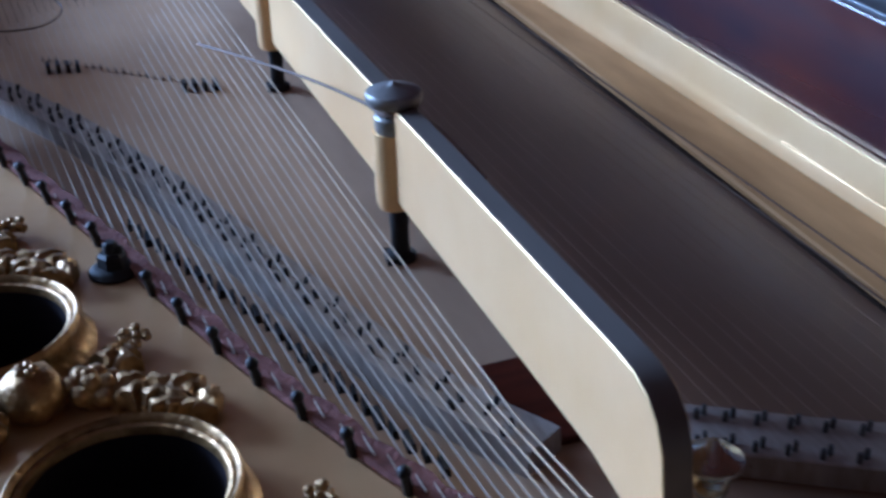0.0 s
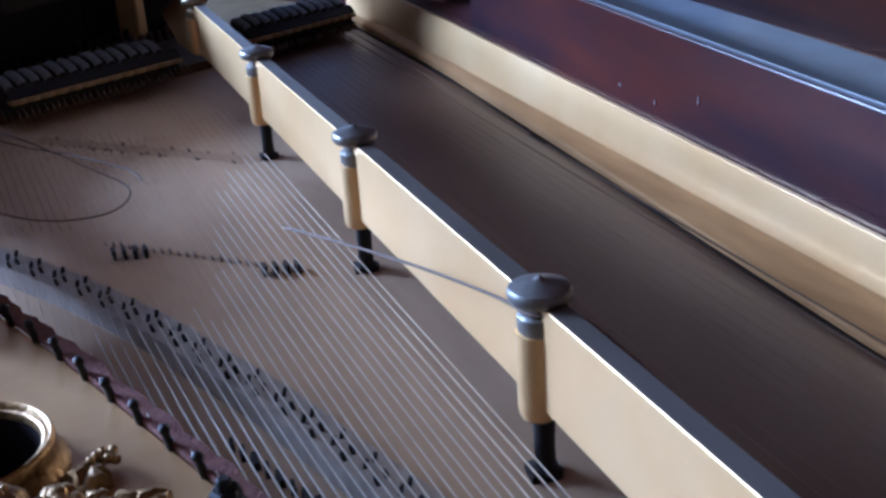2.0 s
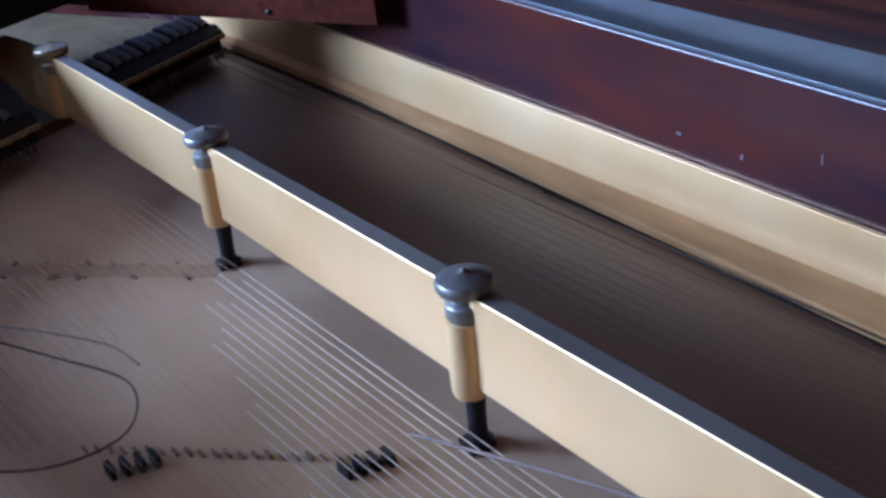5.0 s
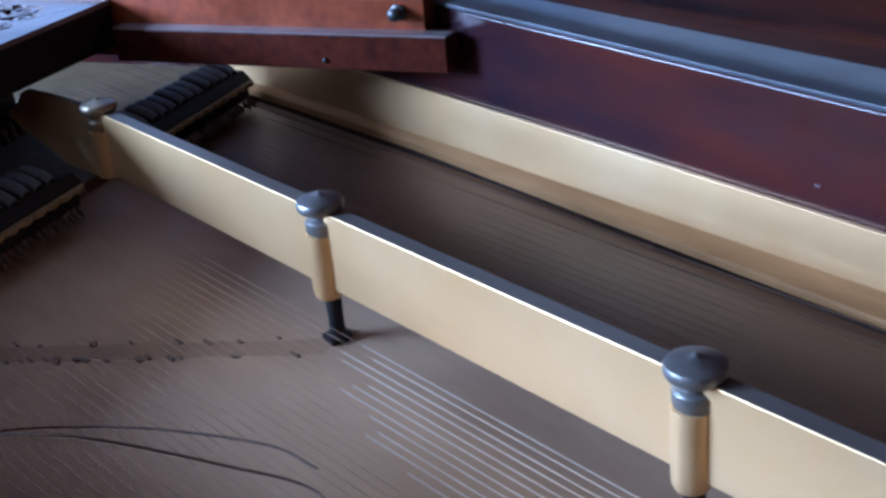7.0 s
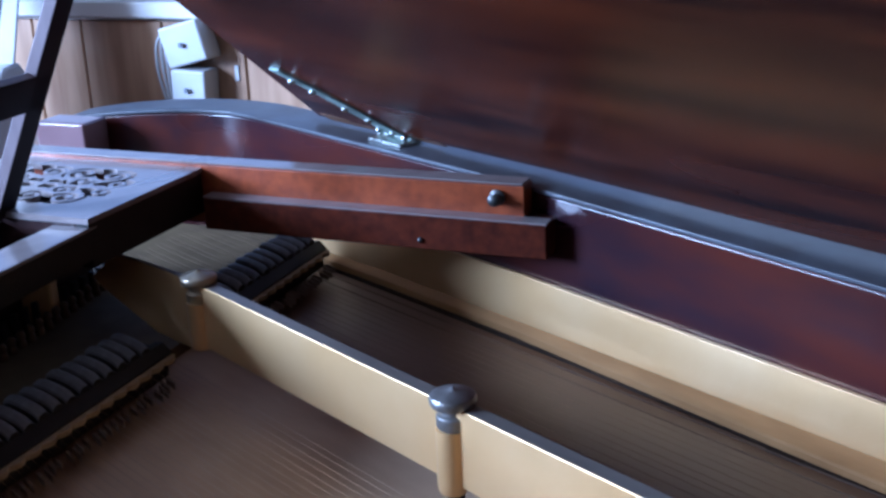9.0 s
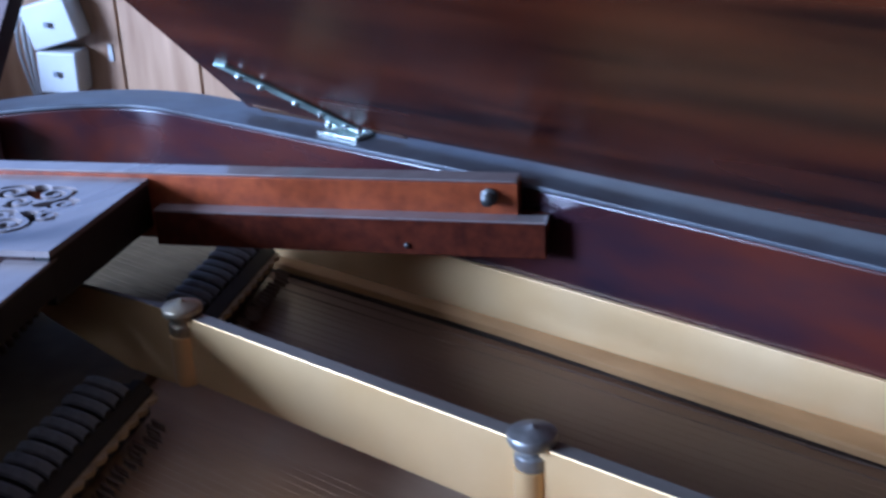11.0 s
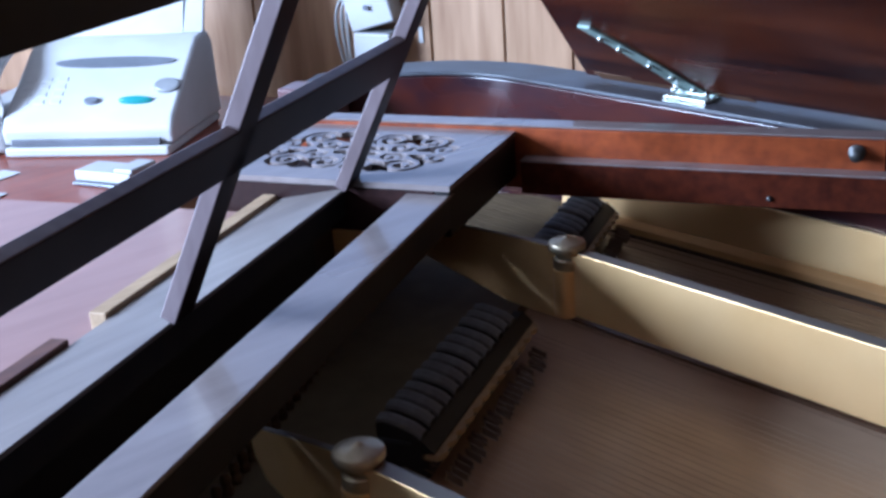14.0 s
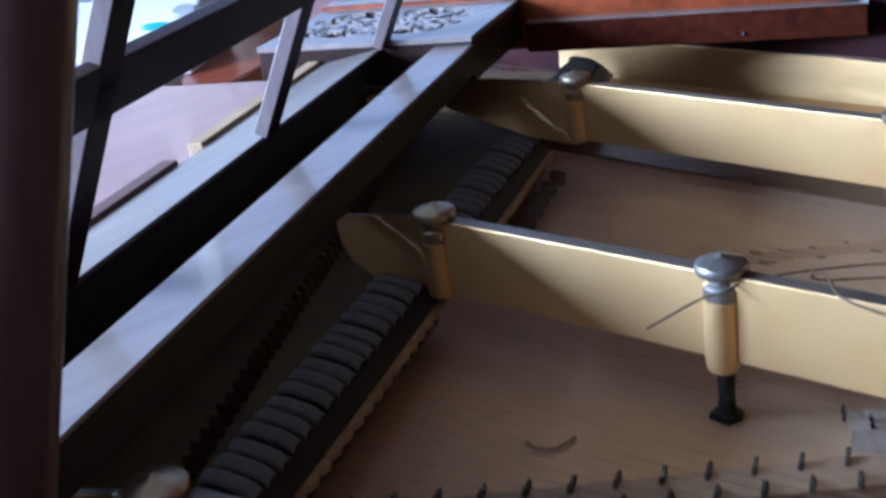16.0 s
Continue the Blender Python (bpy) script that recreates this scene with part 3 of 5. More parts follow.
def fruit_cluster(c, seed):
    """Cast fruit between two openings: pomegranates, grapes, leaves."""
    rnd = random.Random(seed)
    o = Vector((c[0], c[1], 0.8635))

    def at(p, q, z=0.0):
        return o + Vector((p, q, z))

    def one(name, p, q, z, r, seg=14):
        bm = bmesh.new()
        ball(bm, (0, 0, 0), r, (1, 1, 0.92), seg)
        for v in bm.verts:
            v.co *= 1 + 0.13 * noise.noise(v.co / r * 2.1 + Vector((seed, p * 90, q * 90)))
        ob = part(name, bm, ORNAMENT, plate, "cast bronze " + name)
        ob.location = at(p, q, z)
        return ob
    one("fruit", -0.0065, 0.013, 0.008, 0.0125, 18)
    for k in range(5):
        a = k * 1.2566
        one("crown", -0.0065 + 0.0028 * math.cos(a), 0.013 + 0.0028 * math.sin(a), 0.0195, 0.0020, 8)
    one("fruit", -0.0290, 0.015, 0.006, 0.0090)
    one("fruit", 0.0150, 0.012, 0.004, 0.0080)
    # mound of small fruit
    for k in range(11):
        a = k * 2.4
        r = 0.0026 * math.sqrt(k)
        one("fruit", 0.0145 + r * math.cos(a) * 1.25, 0.0135 + r * math.sin(a), 0.0105 - 0.00055 * k, 0.0040 + 0.0008 * rnd.random(), 10)
    for k in range(6):
        a = k * 1.05 + 0.4
        one("fruit", -0.0255 + 0.006 * math.cos(a), -0.001 + 0.007 * math.sin(a), 0.006 + 0.002 * rnd.random(), 0.0042 + 0.0008 * rnd.random(), 10)
    one("fruit", 0.0270, 0.014, 0.004, 0.0050, 12)
    # bunch of grapes
    for k in range(30):
        a = rnd.random() * 6.28
        t = k / 29
        r = (0.0068 - 0.004 * t) * math.sqrt(rnd.random())
        one("grape", 0.0335 + r * math.cos(a) + 0.003 * t, 0.038 + r * math.sin(a) + 0.007 * t, 0.002 + 0.009 * (1 - t) * rnd.random() + 0.003 * t, 0.0017 + 0.0006 * rnd.random(), 8)
    for p, q, turn, ln in ((0.0265, 0.028, 1.1, 0.014), (0.0375, 0.001, -0.3, 0.016), (0.0475, -0.002, 0.4, 0.014), (0.0515, -0.014, -1.0, 0.013), (0.0400, -0.008, -0.6, 0.015), (0.0285, 0.006, 0.2, 0.013)):
        bm = bmesh.new()
        rows = []
        for i in range(11):
            t = i / 10
            w = 0.0086 * math.sin(math.pi * min(1, t * 0.92 + 0.06)) * (1 + 0.35 * math.sin(t * 19))
            z = 0.003 + 0.0055 * math.sin(t * 2.7)
            row = []
            for j in range(7):
                s = (j - 3) / 3
                x, y = (t - 0.5) * ln * 1.35, s * w
                row.append(at(p + x * math.cos(turn) - y * math.sin(turn), q + x * math.sin(turn) + y * math.cos(turn), z + 0.0032 * math.sin(3.1 * abs(s)) - 0.0012 * abs(s)))
            rows.append(row)
        vs = [[bm.verts.new(v) for v in r] for r in rows]
        for r1, r2 in zip(vs, vs[1:]):
            for j in range(6):
                bm.faces.new((r1[j], r1[j + 1], r2[j + 1], r2[j]))
        ex = bmesh.ops.extrude_face_region(bm, geom=bm.faces[:])
        for v in ex["geom"]:
            if isinstance(v, bmesh.types.BMVert):
                v.co.z -= 0.004
        part("leaf", bm, ORNAMENT, plate, "cast bronze leaf")


for i in range(3):
    a, b = RINGS[i], RINGS[i + 1]
    fruit_cluster(((a[0] + b[0]) / 2 + 0.002, (a[1] + b[1]) / 2), i)


def bridges():
    n = len(BRIDGELINE)
    bm = bmesh.new()
    rings = []
    for i, p in enumerate(BRIDGELINE):
        d = (BRIDGELINE[min(i + 1, n - 1)] - BRIDGELINE[max(i - 1, 0)]).normalized()
        s = Vector((-d.y, d.x, 0))
        rings.append([p + s * a + Vector((0, 0, z)) for a, z in ((-0.0115, 0.834), (-0.0100, 0.848), (0.0100, 0.848), (0.0115, 0.834))])
    loft(bm, rings)
    br = part("bridge", bm, BRIDGE, piano, "grey wooden string bridge")
    for i, p in enumerate(walkalong(BRIDGELINE, 0.0262, 0.004)):
        for dy in (0.0075, -0.0075):
            for k in range(2):
                bm = bmesh.new()
                q = p + Vector((0.0052 * (k - 0.5) - 0.0012, dy + 0.0035 * (k - 0.5), 0))
                bmesh.ops.create_cone(bm, cap_ends=True, segments=8, radius1=0.0012, radius2=0.0011, depth=0.0045, matrix=Matrix.Translation((q.x, q.y, 0.8500)) @ Euler((0, radians(16 if dy > 0 else -16), 0)).to_matrix().to_4x4())
                part("bridge_pin", bm, BLACK, br)
    # row of small black pieces between the strings behind the bridge
    dash_row = spline([(-0.128, -0.74, 0), (-0.106, -0.80, 0), (-0.084, -0.858, 0), (-0.075, -0.893, 0), (-0.064, -0.924, 0), (-0.057, -0.953, 0), (-0.044, -0.987, 0)], 6)
    for i, p in enumerate(walkalong(dash_row, 0.0098, 0.002)):
        bm = bmesh.new()
        k = 0.8 + 0.4 * (i * 7 % 5) / 4
        loft(bm, [[(p.x + 0.0004 * j + x * k, p.y + 0.0045 * k * j, z) for x, z in ((-0.0017, 0.8470), (0.0017, 0.8470), (0.0011, 0.8512), (-0.0011, 0.8512))] for j in (-1, 0, 1)])
        part("black_dash", bm, BLACK, br)
    # treble bridge
    ta, tb = Vector((-0.268, -0.425, 0)), Vector((-0.47, -0.225, 0))
    bm = bmesh.new()
    loft(bm, [[p + Vector((0.7, 0.7, 0)) * a + Vector((0, 0, z)) for a, z in ((-0.014, 0.834), (-0.0125, 0.848), (0.0125, 0.848), (0.014, 0.834))] for p in (ta, tb)])
    tbr = part("bridge", bm, TREBLEWOOD, piano, "grey wooden treble bridge", bevel=0.001)
    for i in range(13):
        p = ta.lerp(tb, (i + 0.4) / 13)
        for a in (0.010, -0.010):
            bm = bmesh.new()
            for k in range(3):
                q = p + Vector((0.7 * a + 0.0034 * (k - 1), 0.7 * a + 0.0016 * (k - 1), 0))
                bmesh.ops.create_cone(bm, cap_ends=True, segments=8, radius1=0.0015, radius2=0.0012, depth=0.0050, matrix=Matrix.Translation((q.x, q.y, 0.8500)) @ Euler((0, radians(14 if a > 0 else -14), 0)).to_matrix().to_4x4())
            part("bridge_pin", bm, PINSTEEL, tbr)
    # bass bridge
    pts = spline([(0.03, -0.985, 0), (0.065, -1.007, 0), (0.108, -1.034, 0), (0.16, -1.06, 0), (0.20, -1.09, 0)], 8)
    bm = bmesh.new()
    rings = [[p + Vector((0.006, a, z)) for a, z in ((-0.02, 0.834), (-0.018, 0.848), (0.016, 0.848), (0.018, 0.834))] for p in pts]
    loft(bm, rings)
    bb = part("bridge", bm, BRIDGE, piano, "grey wooden bass bridge", bevel=0.001)
    for p in pts[::2]:
        for dy in (-0.011, 0.009):
            bm = bmesh.new()
            for k in range(2):
                bmesh.ops.create_cone(bm, cap_ends=True, segments=6, radius1=0.0011, radius2=0.0010, depth=0.005, matrix=Matrix.Translation((p.x + k * 0.004, p.y + dy + k * 0.001, 0.850)))
            part("bridge_pin", bm, PINSTEEL, bb)


bridges()


def wire(name, a, b, r, material, z=0.8535, segs=5, rise=0.0, run=0.085):
    bm = bmesh.new()
    if rise:
        # climbs from the bridge to its hitch pin
        a, b = Vector((*a, z + rise)), Vector((*b, z))
        d = (b - a).normalized()
        mid = a + d * run
        tube(bm, [a, Vector((mid.x, mid.y, z)), b], r, segs)
        part(name, bm, material, piano)
        return
    tube(bm, [Vector((*a, z)), Vector((*((Vector(a) + Vector(b)) / 2), z)), Vector((*b, z))], r, segs)
    part(name, bm, material, piano)


BASSWIRE = mat("dull_bronze_string", (0.10, 0.06, 0.03), 0.6, 0.1, (0.07, 0.04, 0.02), 30, spec=0.2)
WOUND = mat("dusty_wound_string", (0.18, 0.103, 0.063), 0.7, 0.0, (0.15, 0.085, 0.052), 30, spec=0.15)


def strings():
    # plain steel between the two long bars, fanning a little towards the treble
    k = 0
    x = -0.0125
    while x > -0.236:
        lean = -0.091 * (-x / 0.26)
        # where the string leaves the pin line at the tail
        best = min(HITCH, key=lambda p: abs((p.x - x) - lean * (p.y + 0.8)))
        y0 = best.y + 0.002
        ft = 0.050 + 0.45 * x
        # glint put into the colour: bright thicker steel tailwards, dim and thinner beyond
        ym = float(np.interp(-x, (0.0, 0.025, 0.05, 0.07, 0.10, 0.3), (-0.32, -0.335, -0.38, -0.46, -0.61, -0.63))) - 0.015 * math.sin(k * 1.9)
        if ym > y0:
            cross = min(BRIDGELINE, key=lambda p: abs((p.x - x) - lean * (p.y + 0.8)))
            run = max(0.05, min(cross.y - y0, ym - y0 - 0.005))
            wire("string", (x + lean * (y0 + 0.8), y0), (x + lean * (ym + 0.8), ym), 0.00046, STEEL, 0.8535, rise=0.0142, run=run)
        ym = max(ym, y0)
        wire("string", (x + lean * (ym + 0.8), ym), (x + lean * (ft + 0.8), ft), 0.00018, DIMSTRING, 0.8535)
        k += 1
        x -= 0.0047 if k % 2 else 0.0056
    # dark wound bass strings close to the spine
    for x, r in ((0.183, 0.0005), (0.196, 0.0006)):
        wire("bass_string", (x, -1.02 - 0.36 * x), (x, 0.12 + 0.42 * x), r, COPPER, 0.8445)
    for i in range(19):
        x = 0.028 + 0.0083 * i + 0.0012 * math.sin(i * 1.7)
        wire("bass_string", (x, -1.0 - 0.36 * x), (x, 0.06 + 0.46 * x), 0.00015, WOUND, 0.8440, 6)
    # dark sheet added over the soundboard; its colour holds the strut's shade
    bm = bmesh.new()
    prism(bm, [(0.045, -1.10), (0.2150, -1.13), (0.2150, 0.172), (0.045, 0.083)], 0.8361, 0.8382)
    part("bass_sheet", bm, BASSBOARD, piano, "dark sheet over the soundboard, shade in its colour")
    # the same strings run on under the desk at the bass end
    for i in range(22):
        x = 0.045 + 0.0085 * i - 0.0022 * (i % 2)
        y = (x * UY + 0.064) / UX
        wire("string", (x, y), (x, y + 0.17), 0.0003, BASSWIRE, 0.8535)
    # treble
    for i in range(34):
        x = -0.290 - 0.0075 * i
        lean = -0.16 - 0.0085 * i
        y0 = -0.58
        wire("string", (x, y0 + 0.012 * i), (x + lean * 0.42, -0.10 - 0.005 * i), 0.00016, DIMSTRING, 0.8535)


strings()


GUIDEPIN = mat("dark_oak_pin", (0.24, 0.155, 0.09), 0.6, 0.0, (0.15, 0.095, 0.055), 90)


def rib_pins():
    # dark guide pins in a row under the strings, a stud at each end
    a, b = Vector((-0.150, -0.418)), Vector((-0.040, -0.532))
    for i in range(24):
        p = a.lerp(b, i / 23)
        bm = bmesh.new()
        box(bm, p.x - 0.0007, p.x + 0.0007, p.y - 0.0034, p.y + 0.0034, 0.836, 0.8370 + 0.0008 * (i * 7 % 3))
        part("guide_pin", bm, GUIDEPIN, piano)
    for q in (Vector((-0.136, -0.449)), Vector((-0.051, -0.526))):
        bm = bmesh.new()
        for i in range(4):
            box(bm, q.x - 0.013 + i * 0.0068, q.x - 0.0103 + i * 0.0068, q.y - 0.004 - i * 0.002, q.y + 0.006 - i * 0.002, 0.836, 0.8425)
        part("stud", bm, BLACK, piano, "black iron stud below the strings")
    # brown line over a rib, with small dark pieces along both sides
    a, b = Vector((-0.178, -0.116)), Vector((-0.012, -0.288))
    d = (b - a).normalized()
    n = Vector((-d.y, d.x))
    rnd = random.Random(9)
    left, right = [], []
    for i in range(31):
        p = a.lerp(b, i / 30)
        left.append(p + n * (0.0075 + 0.0025 * rnd.random()))
        right.append(p - n * (0.0075 + 0.0025 * rnd.random()))
    bm = bmesh.new()
    prism(bm, left + right[::-1], 0.8355, 0.83625)
    part("brown_line", bm, LINEBROWN, piano, "brown line on the soundboard")
    for i in range(34):
        p = a.lerp(b, 0.02 + 0.96 * rnd.random()) + n * rnd.choice((-0.009, 0.0095)) * (0.8 + 0.4 * rnd.random())
        ln, w = 0.0015 + 0.0028 * rnd.random(), 0.0006 + 0.0010 * rnd.random()
        bm = bmesh.new()
        box(bm, p.x - w, p.x + w, p.y - ln, p.y + ln, 0.8358, 0.8368 + 0.0008 * rnd.random())
        part("guide_pin", bm, GUIDEPIN, piano)


LINEBROWN = mat("line_brown", (0.44, 0.285, 0.165), 0.6, 0.0, (0.33, 0.21, 0.12), 60, bump=0.1, spec=0.25, mix=0.8)
rib_pins()


def splinter():
    # curled dark splinter lying on the treble soundboard
    bm = bmesh.new()
    tube(bm, spline([(-0.347, -0.246, 0.8372), (-0.349, -0.256, 0.8385), (-0.345, -0.264, 0.8385), (-0.336, -0.266, 0.8385), (-0.328, -0.264, 0.8372)], 5), 0.0011, 6)
    tagged(part("splinter", bm, GUIDEPIN), "small curled dark splinter lying on the soundboard", "splinter")


splinter()


WEDGEBROWN = mat("shade_brown_wedge", (0.20, 0.135, 0.09), 0.9, 0.0, (0.14, 0.09, 0.06), 60, spec=0.1)


def dampers():
    shared = {}
    for u0, u1 in ((0.085, 0.245), (-0.205, -0.010), (-0.60, -0.300)):
        bm = bmesh.new()
        uvbox(bm, u0, u1, -0.064, -0.030, 0.846, 0.870)
        rail = part("damper_rail", bm, BLACK, piano, "black damper rail", bevel=0.002)
        # scalloped tan felt edge
        bm = bmesh.new()
        nn = int((u1 - u0) / 0.0140)
        pts = []
        for i in range(nn * 4 + 1):
            u = u0 + (u1 - u0) * i / (nn * 4)
            pts.append((u, -0.0240 + 0.0034 * abs(math.sin(i * math.pi / 4))))
        prism(bm, [W(u, v) for u, v in pts] + [W(u1, -0.034), W(u0, -0.034)], 0.8602, 0.8640)
        part("felt_edge", bm, TANFELT, rail, "tan felt edge")
        bm = bmesh.new()
        loft(bm, [[W(u, v, z) for v, z in ((-0.040, 0.8642), (-0.040, 0.8725), (-0.0335, 0.8725), (-0.0262, 0.8655), (-0.0262, 0.8642))] for u in (u0, u1)])
        part("rail_face", bm, BLACK, rail)
        for i in range(nn):
            u = u0 + 0.0140 * (i + 0.5)
            if "d" not in shared:
                bm = bmesh.new()
                rows = []
                for j in range(7):
                    t = j / 6
                    v = -0.0150 + 0.0300 * t
                    z = 0.8775 + 0.0070 * t + 0.0012 * math.sin(math.pi * t) - 0.002 * (2 * t - 1) ** 6
                    rows.append([(-0.0050, v, 0.866), (-0.0050, v, z - 0.0036), (-0.0042, v, z - 0.0014), (-0.0012, v, z), (0.0018, v, z + 0.0002), (0.0040, v, z - 0.0012), (0.0047, v, z - 0.0036), (0.0047, v, 0.866)])
                loft(bm, rows)
                ob = part("damper", bm, FELT, rail, "grey felt damper head, sides blackened for shade")
                # sides black: shade of the gaps between heads put into colour
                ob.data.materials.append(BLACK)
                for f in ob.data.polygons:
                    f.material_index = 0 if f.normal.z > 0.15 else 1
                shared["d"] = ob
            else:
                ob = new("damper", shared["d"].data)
                ob.parent = rail
            # heads stand across the rail
            p = W(u, -0.0488)
            # thin dark sliver between the strings, added as the dampers' streaky shadow
            for h in (-0.0033, 0.0033) if u > -0.25 else ():
                if ("w", h) not in shared:
                    bm = bmesh.new()
                    loft(bm, [[(x, y, z) for x, z in ((-w, 0.8528), (w, 0.8528), (w * 0.6, 0.8475), (-w * 0.6, 0.8475))] for y, w in ((0.0, 0.0010), (-0.008, 0.0008), (-0.015, 0.0003))])
                    bmesh.ops.recalc_face_normals(bm, faces=bm.faces[:])
                    me = bpy.data.meshes.new("wedge")
                    bm.to_mesh(me)
                    bm.free()
                    me.materials.append(WEDGEBROWN)
                    shared[("w", h)] = me
                wd = new("wedge", shared[("w", h)])
                wd.parent = rail
                wp = W(u + h, -0.0200 + 0.0022 * math.sin(i * 2.7 + h * 900))
                wd.matrix_local = Matrix.Translation((wp.x, wp.y, 0)) @ Matrix.Rotation(radians(-4 if u > -0.3 else -14), 4, "Z")
            ob.matrix_parent_inverse = Matrix()
            ob.matrix_local = rail.matrix_world.inverted() @ (Matrix.Translation((p.x, p.y, 0.0007 * (i * 5 % 3))) @ Matrix.Rotation(UA - radians(5), 4, "Z"))


dampers()


BRASSDARK = mat("dark_brass", (0.16, 0.10, 0.05), 0.45, 0.6, (0.08, 0.05, 0.03), 90)


def front_plate():
    # dark frame web and pin block in front of the dampers, under the desk
    bm = bmesh.new()
    uvbox(bm, -0.95, 0.33, -0.40, -0.058, 0.832, 0.846)
    part("pin_block", bm, WEB, piano, "dark olive frame web below the desk")
    # boards and cheek added to keep window light from under the desk
    bm = bmesh.new()
    uvbox(bm, -0.95, 0.136, -0.230, -0.220, 0.8462, 0.9245)
    part("fallboard", bm, DARKWOOD, piano, "dark board behind the keys")
    bm = bmesh.new()
    uvbox(bm, 0.0, 0.136, -0.2185, -0.212, 0.8462, 0.955)
    part("action_board", bm, DARKWOOD, piano)
    bm = bmesh.new()
    uvbox(bm, -1.0, -0.952, -0.55, -0.02, 0.72, 0.925)
    part("treble_cheek", bm, MAHOGANY, piano, bevel=0.003)
    # row of string guides
    for i in range(58):
        u = -0.62 + i * 0.0132
        p = W(u, -0.150 - 0.15 * (u + 0.2))
        bm = bmesh.new()
        turned(bm, p, [(0.0042, 0.846), (0.0042, 0.850), (0.0030, 0.852), (0.0038, 0.857), (0.0022, 0.860)], 10)
        part("string_guide", bm, BRASSDARK, piano)
    for i in range(60):
        for j in range(2):
            p = W(-0.62 + i * 0.0132 + j * 0.005, -0.172 - 0.03 * (i / 59) - 0.018 * j)
            bm = bmesh.new()
            bmesh.ops.create_cone(bm, cap_ends=True, segments=8, radius1=0.0034, radius2=0.003, depth=0.022, matrix=Matrix.Translation((p.x, p.y, 0.857)))
            part("tuning_pin", bm, BLACK, piano)


front_plate()


def desk_supports():
    # stepped mahogany rail that carries the music desk at the bass side
    bm = bmesh.new()
    uvbox(bm, 0.137, 0.158, -0.29, 0.206, 0.918, 0.9705)
    part("desk_rail", bm, REDWOOD, piano, "red mahogany rail", bevel=0.0012)
    bm = bmesh.new()
    uvbox(bm, 0.122, 0.1369, -0.075, 0.228, 0.918, 0.9455)
    # paler ledge top: window sheen put into its colour
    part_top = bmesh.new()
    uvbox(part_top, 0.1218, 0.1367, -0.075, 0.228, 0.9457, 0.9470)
    part("ledge_top", part_top, PLANKWOOD, piano, "lilac-grey top of the ledge, sheen in its colour")
    part("desk_ledge", bm, LEDGEWOOD, piano, "lower dark red mahogany ledge", bevel=0.0012)
    bm = bmesh.new()
    uvbox(bm, 0.137, 0.158, 0.2062, 0.228, 0.918, 0.9452)
    part("ledge_end", bm, LEDGEWOOD, piano, bevel=0.001)
    # knob
    bm = bmesh.new()
    prof = [(0.0075, 0), (0.0085, 0.002), (0.0085, 0.004), (0.005, 0.006), (0.0045, 0.009), (0.0065, 0.012), (0.007, 0.015), (0.0045, 0.0175), (0.0005, 0.0182)]
    c = W(0.137, 0.185, 0.961)
    rings = []
    ex, ey, ez = W(-1, 0), W(0, 1), Vector((0, 0, 1))
    for r, k in [(0.74 * a, 0.74 * b) for a, b in prof]:
        rings.append([c + ex * k + (ey * math.cos(a * math.pi / 12) + ez * math.sin(a * math.pi / 12)) * r for a in range(24)])
    loft(bm, rings)
    part("knob", bm, PINSTEEL, piano, "dark metal knob")
    bm = bmesh.new()
    p = W(0.129, 0.0585)
    turned(bm, p, [(0.0035, 0.945), (0.0035, 0.9468), (0.001, 0.9475)], 12)
    part("ledge_screw", bm, NICKEL, piano)
    bm = bmesh.new()
    ball(bm, W(0.1215, 0.1245, 0.9255), 0.0024, (1, 1, 1), 10)
    part("ledge_screw", bm, PINSTEEL, piano)


desk_supports()


EDGEWOOD = mat("bare_brown_edge", (0.20, 0.10, 0.045), 0.5, 0.0, (0.10, 0.045, 0.02), 20, (1, 0.3, 1))


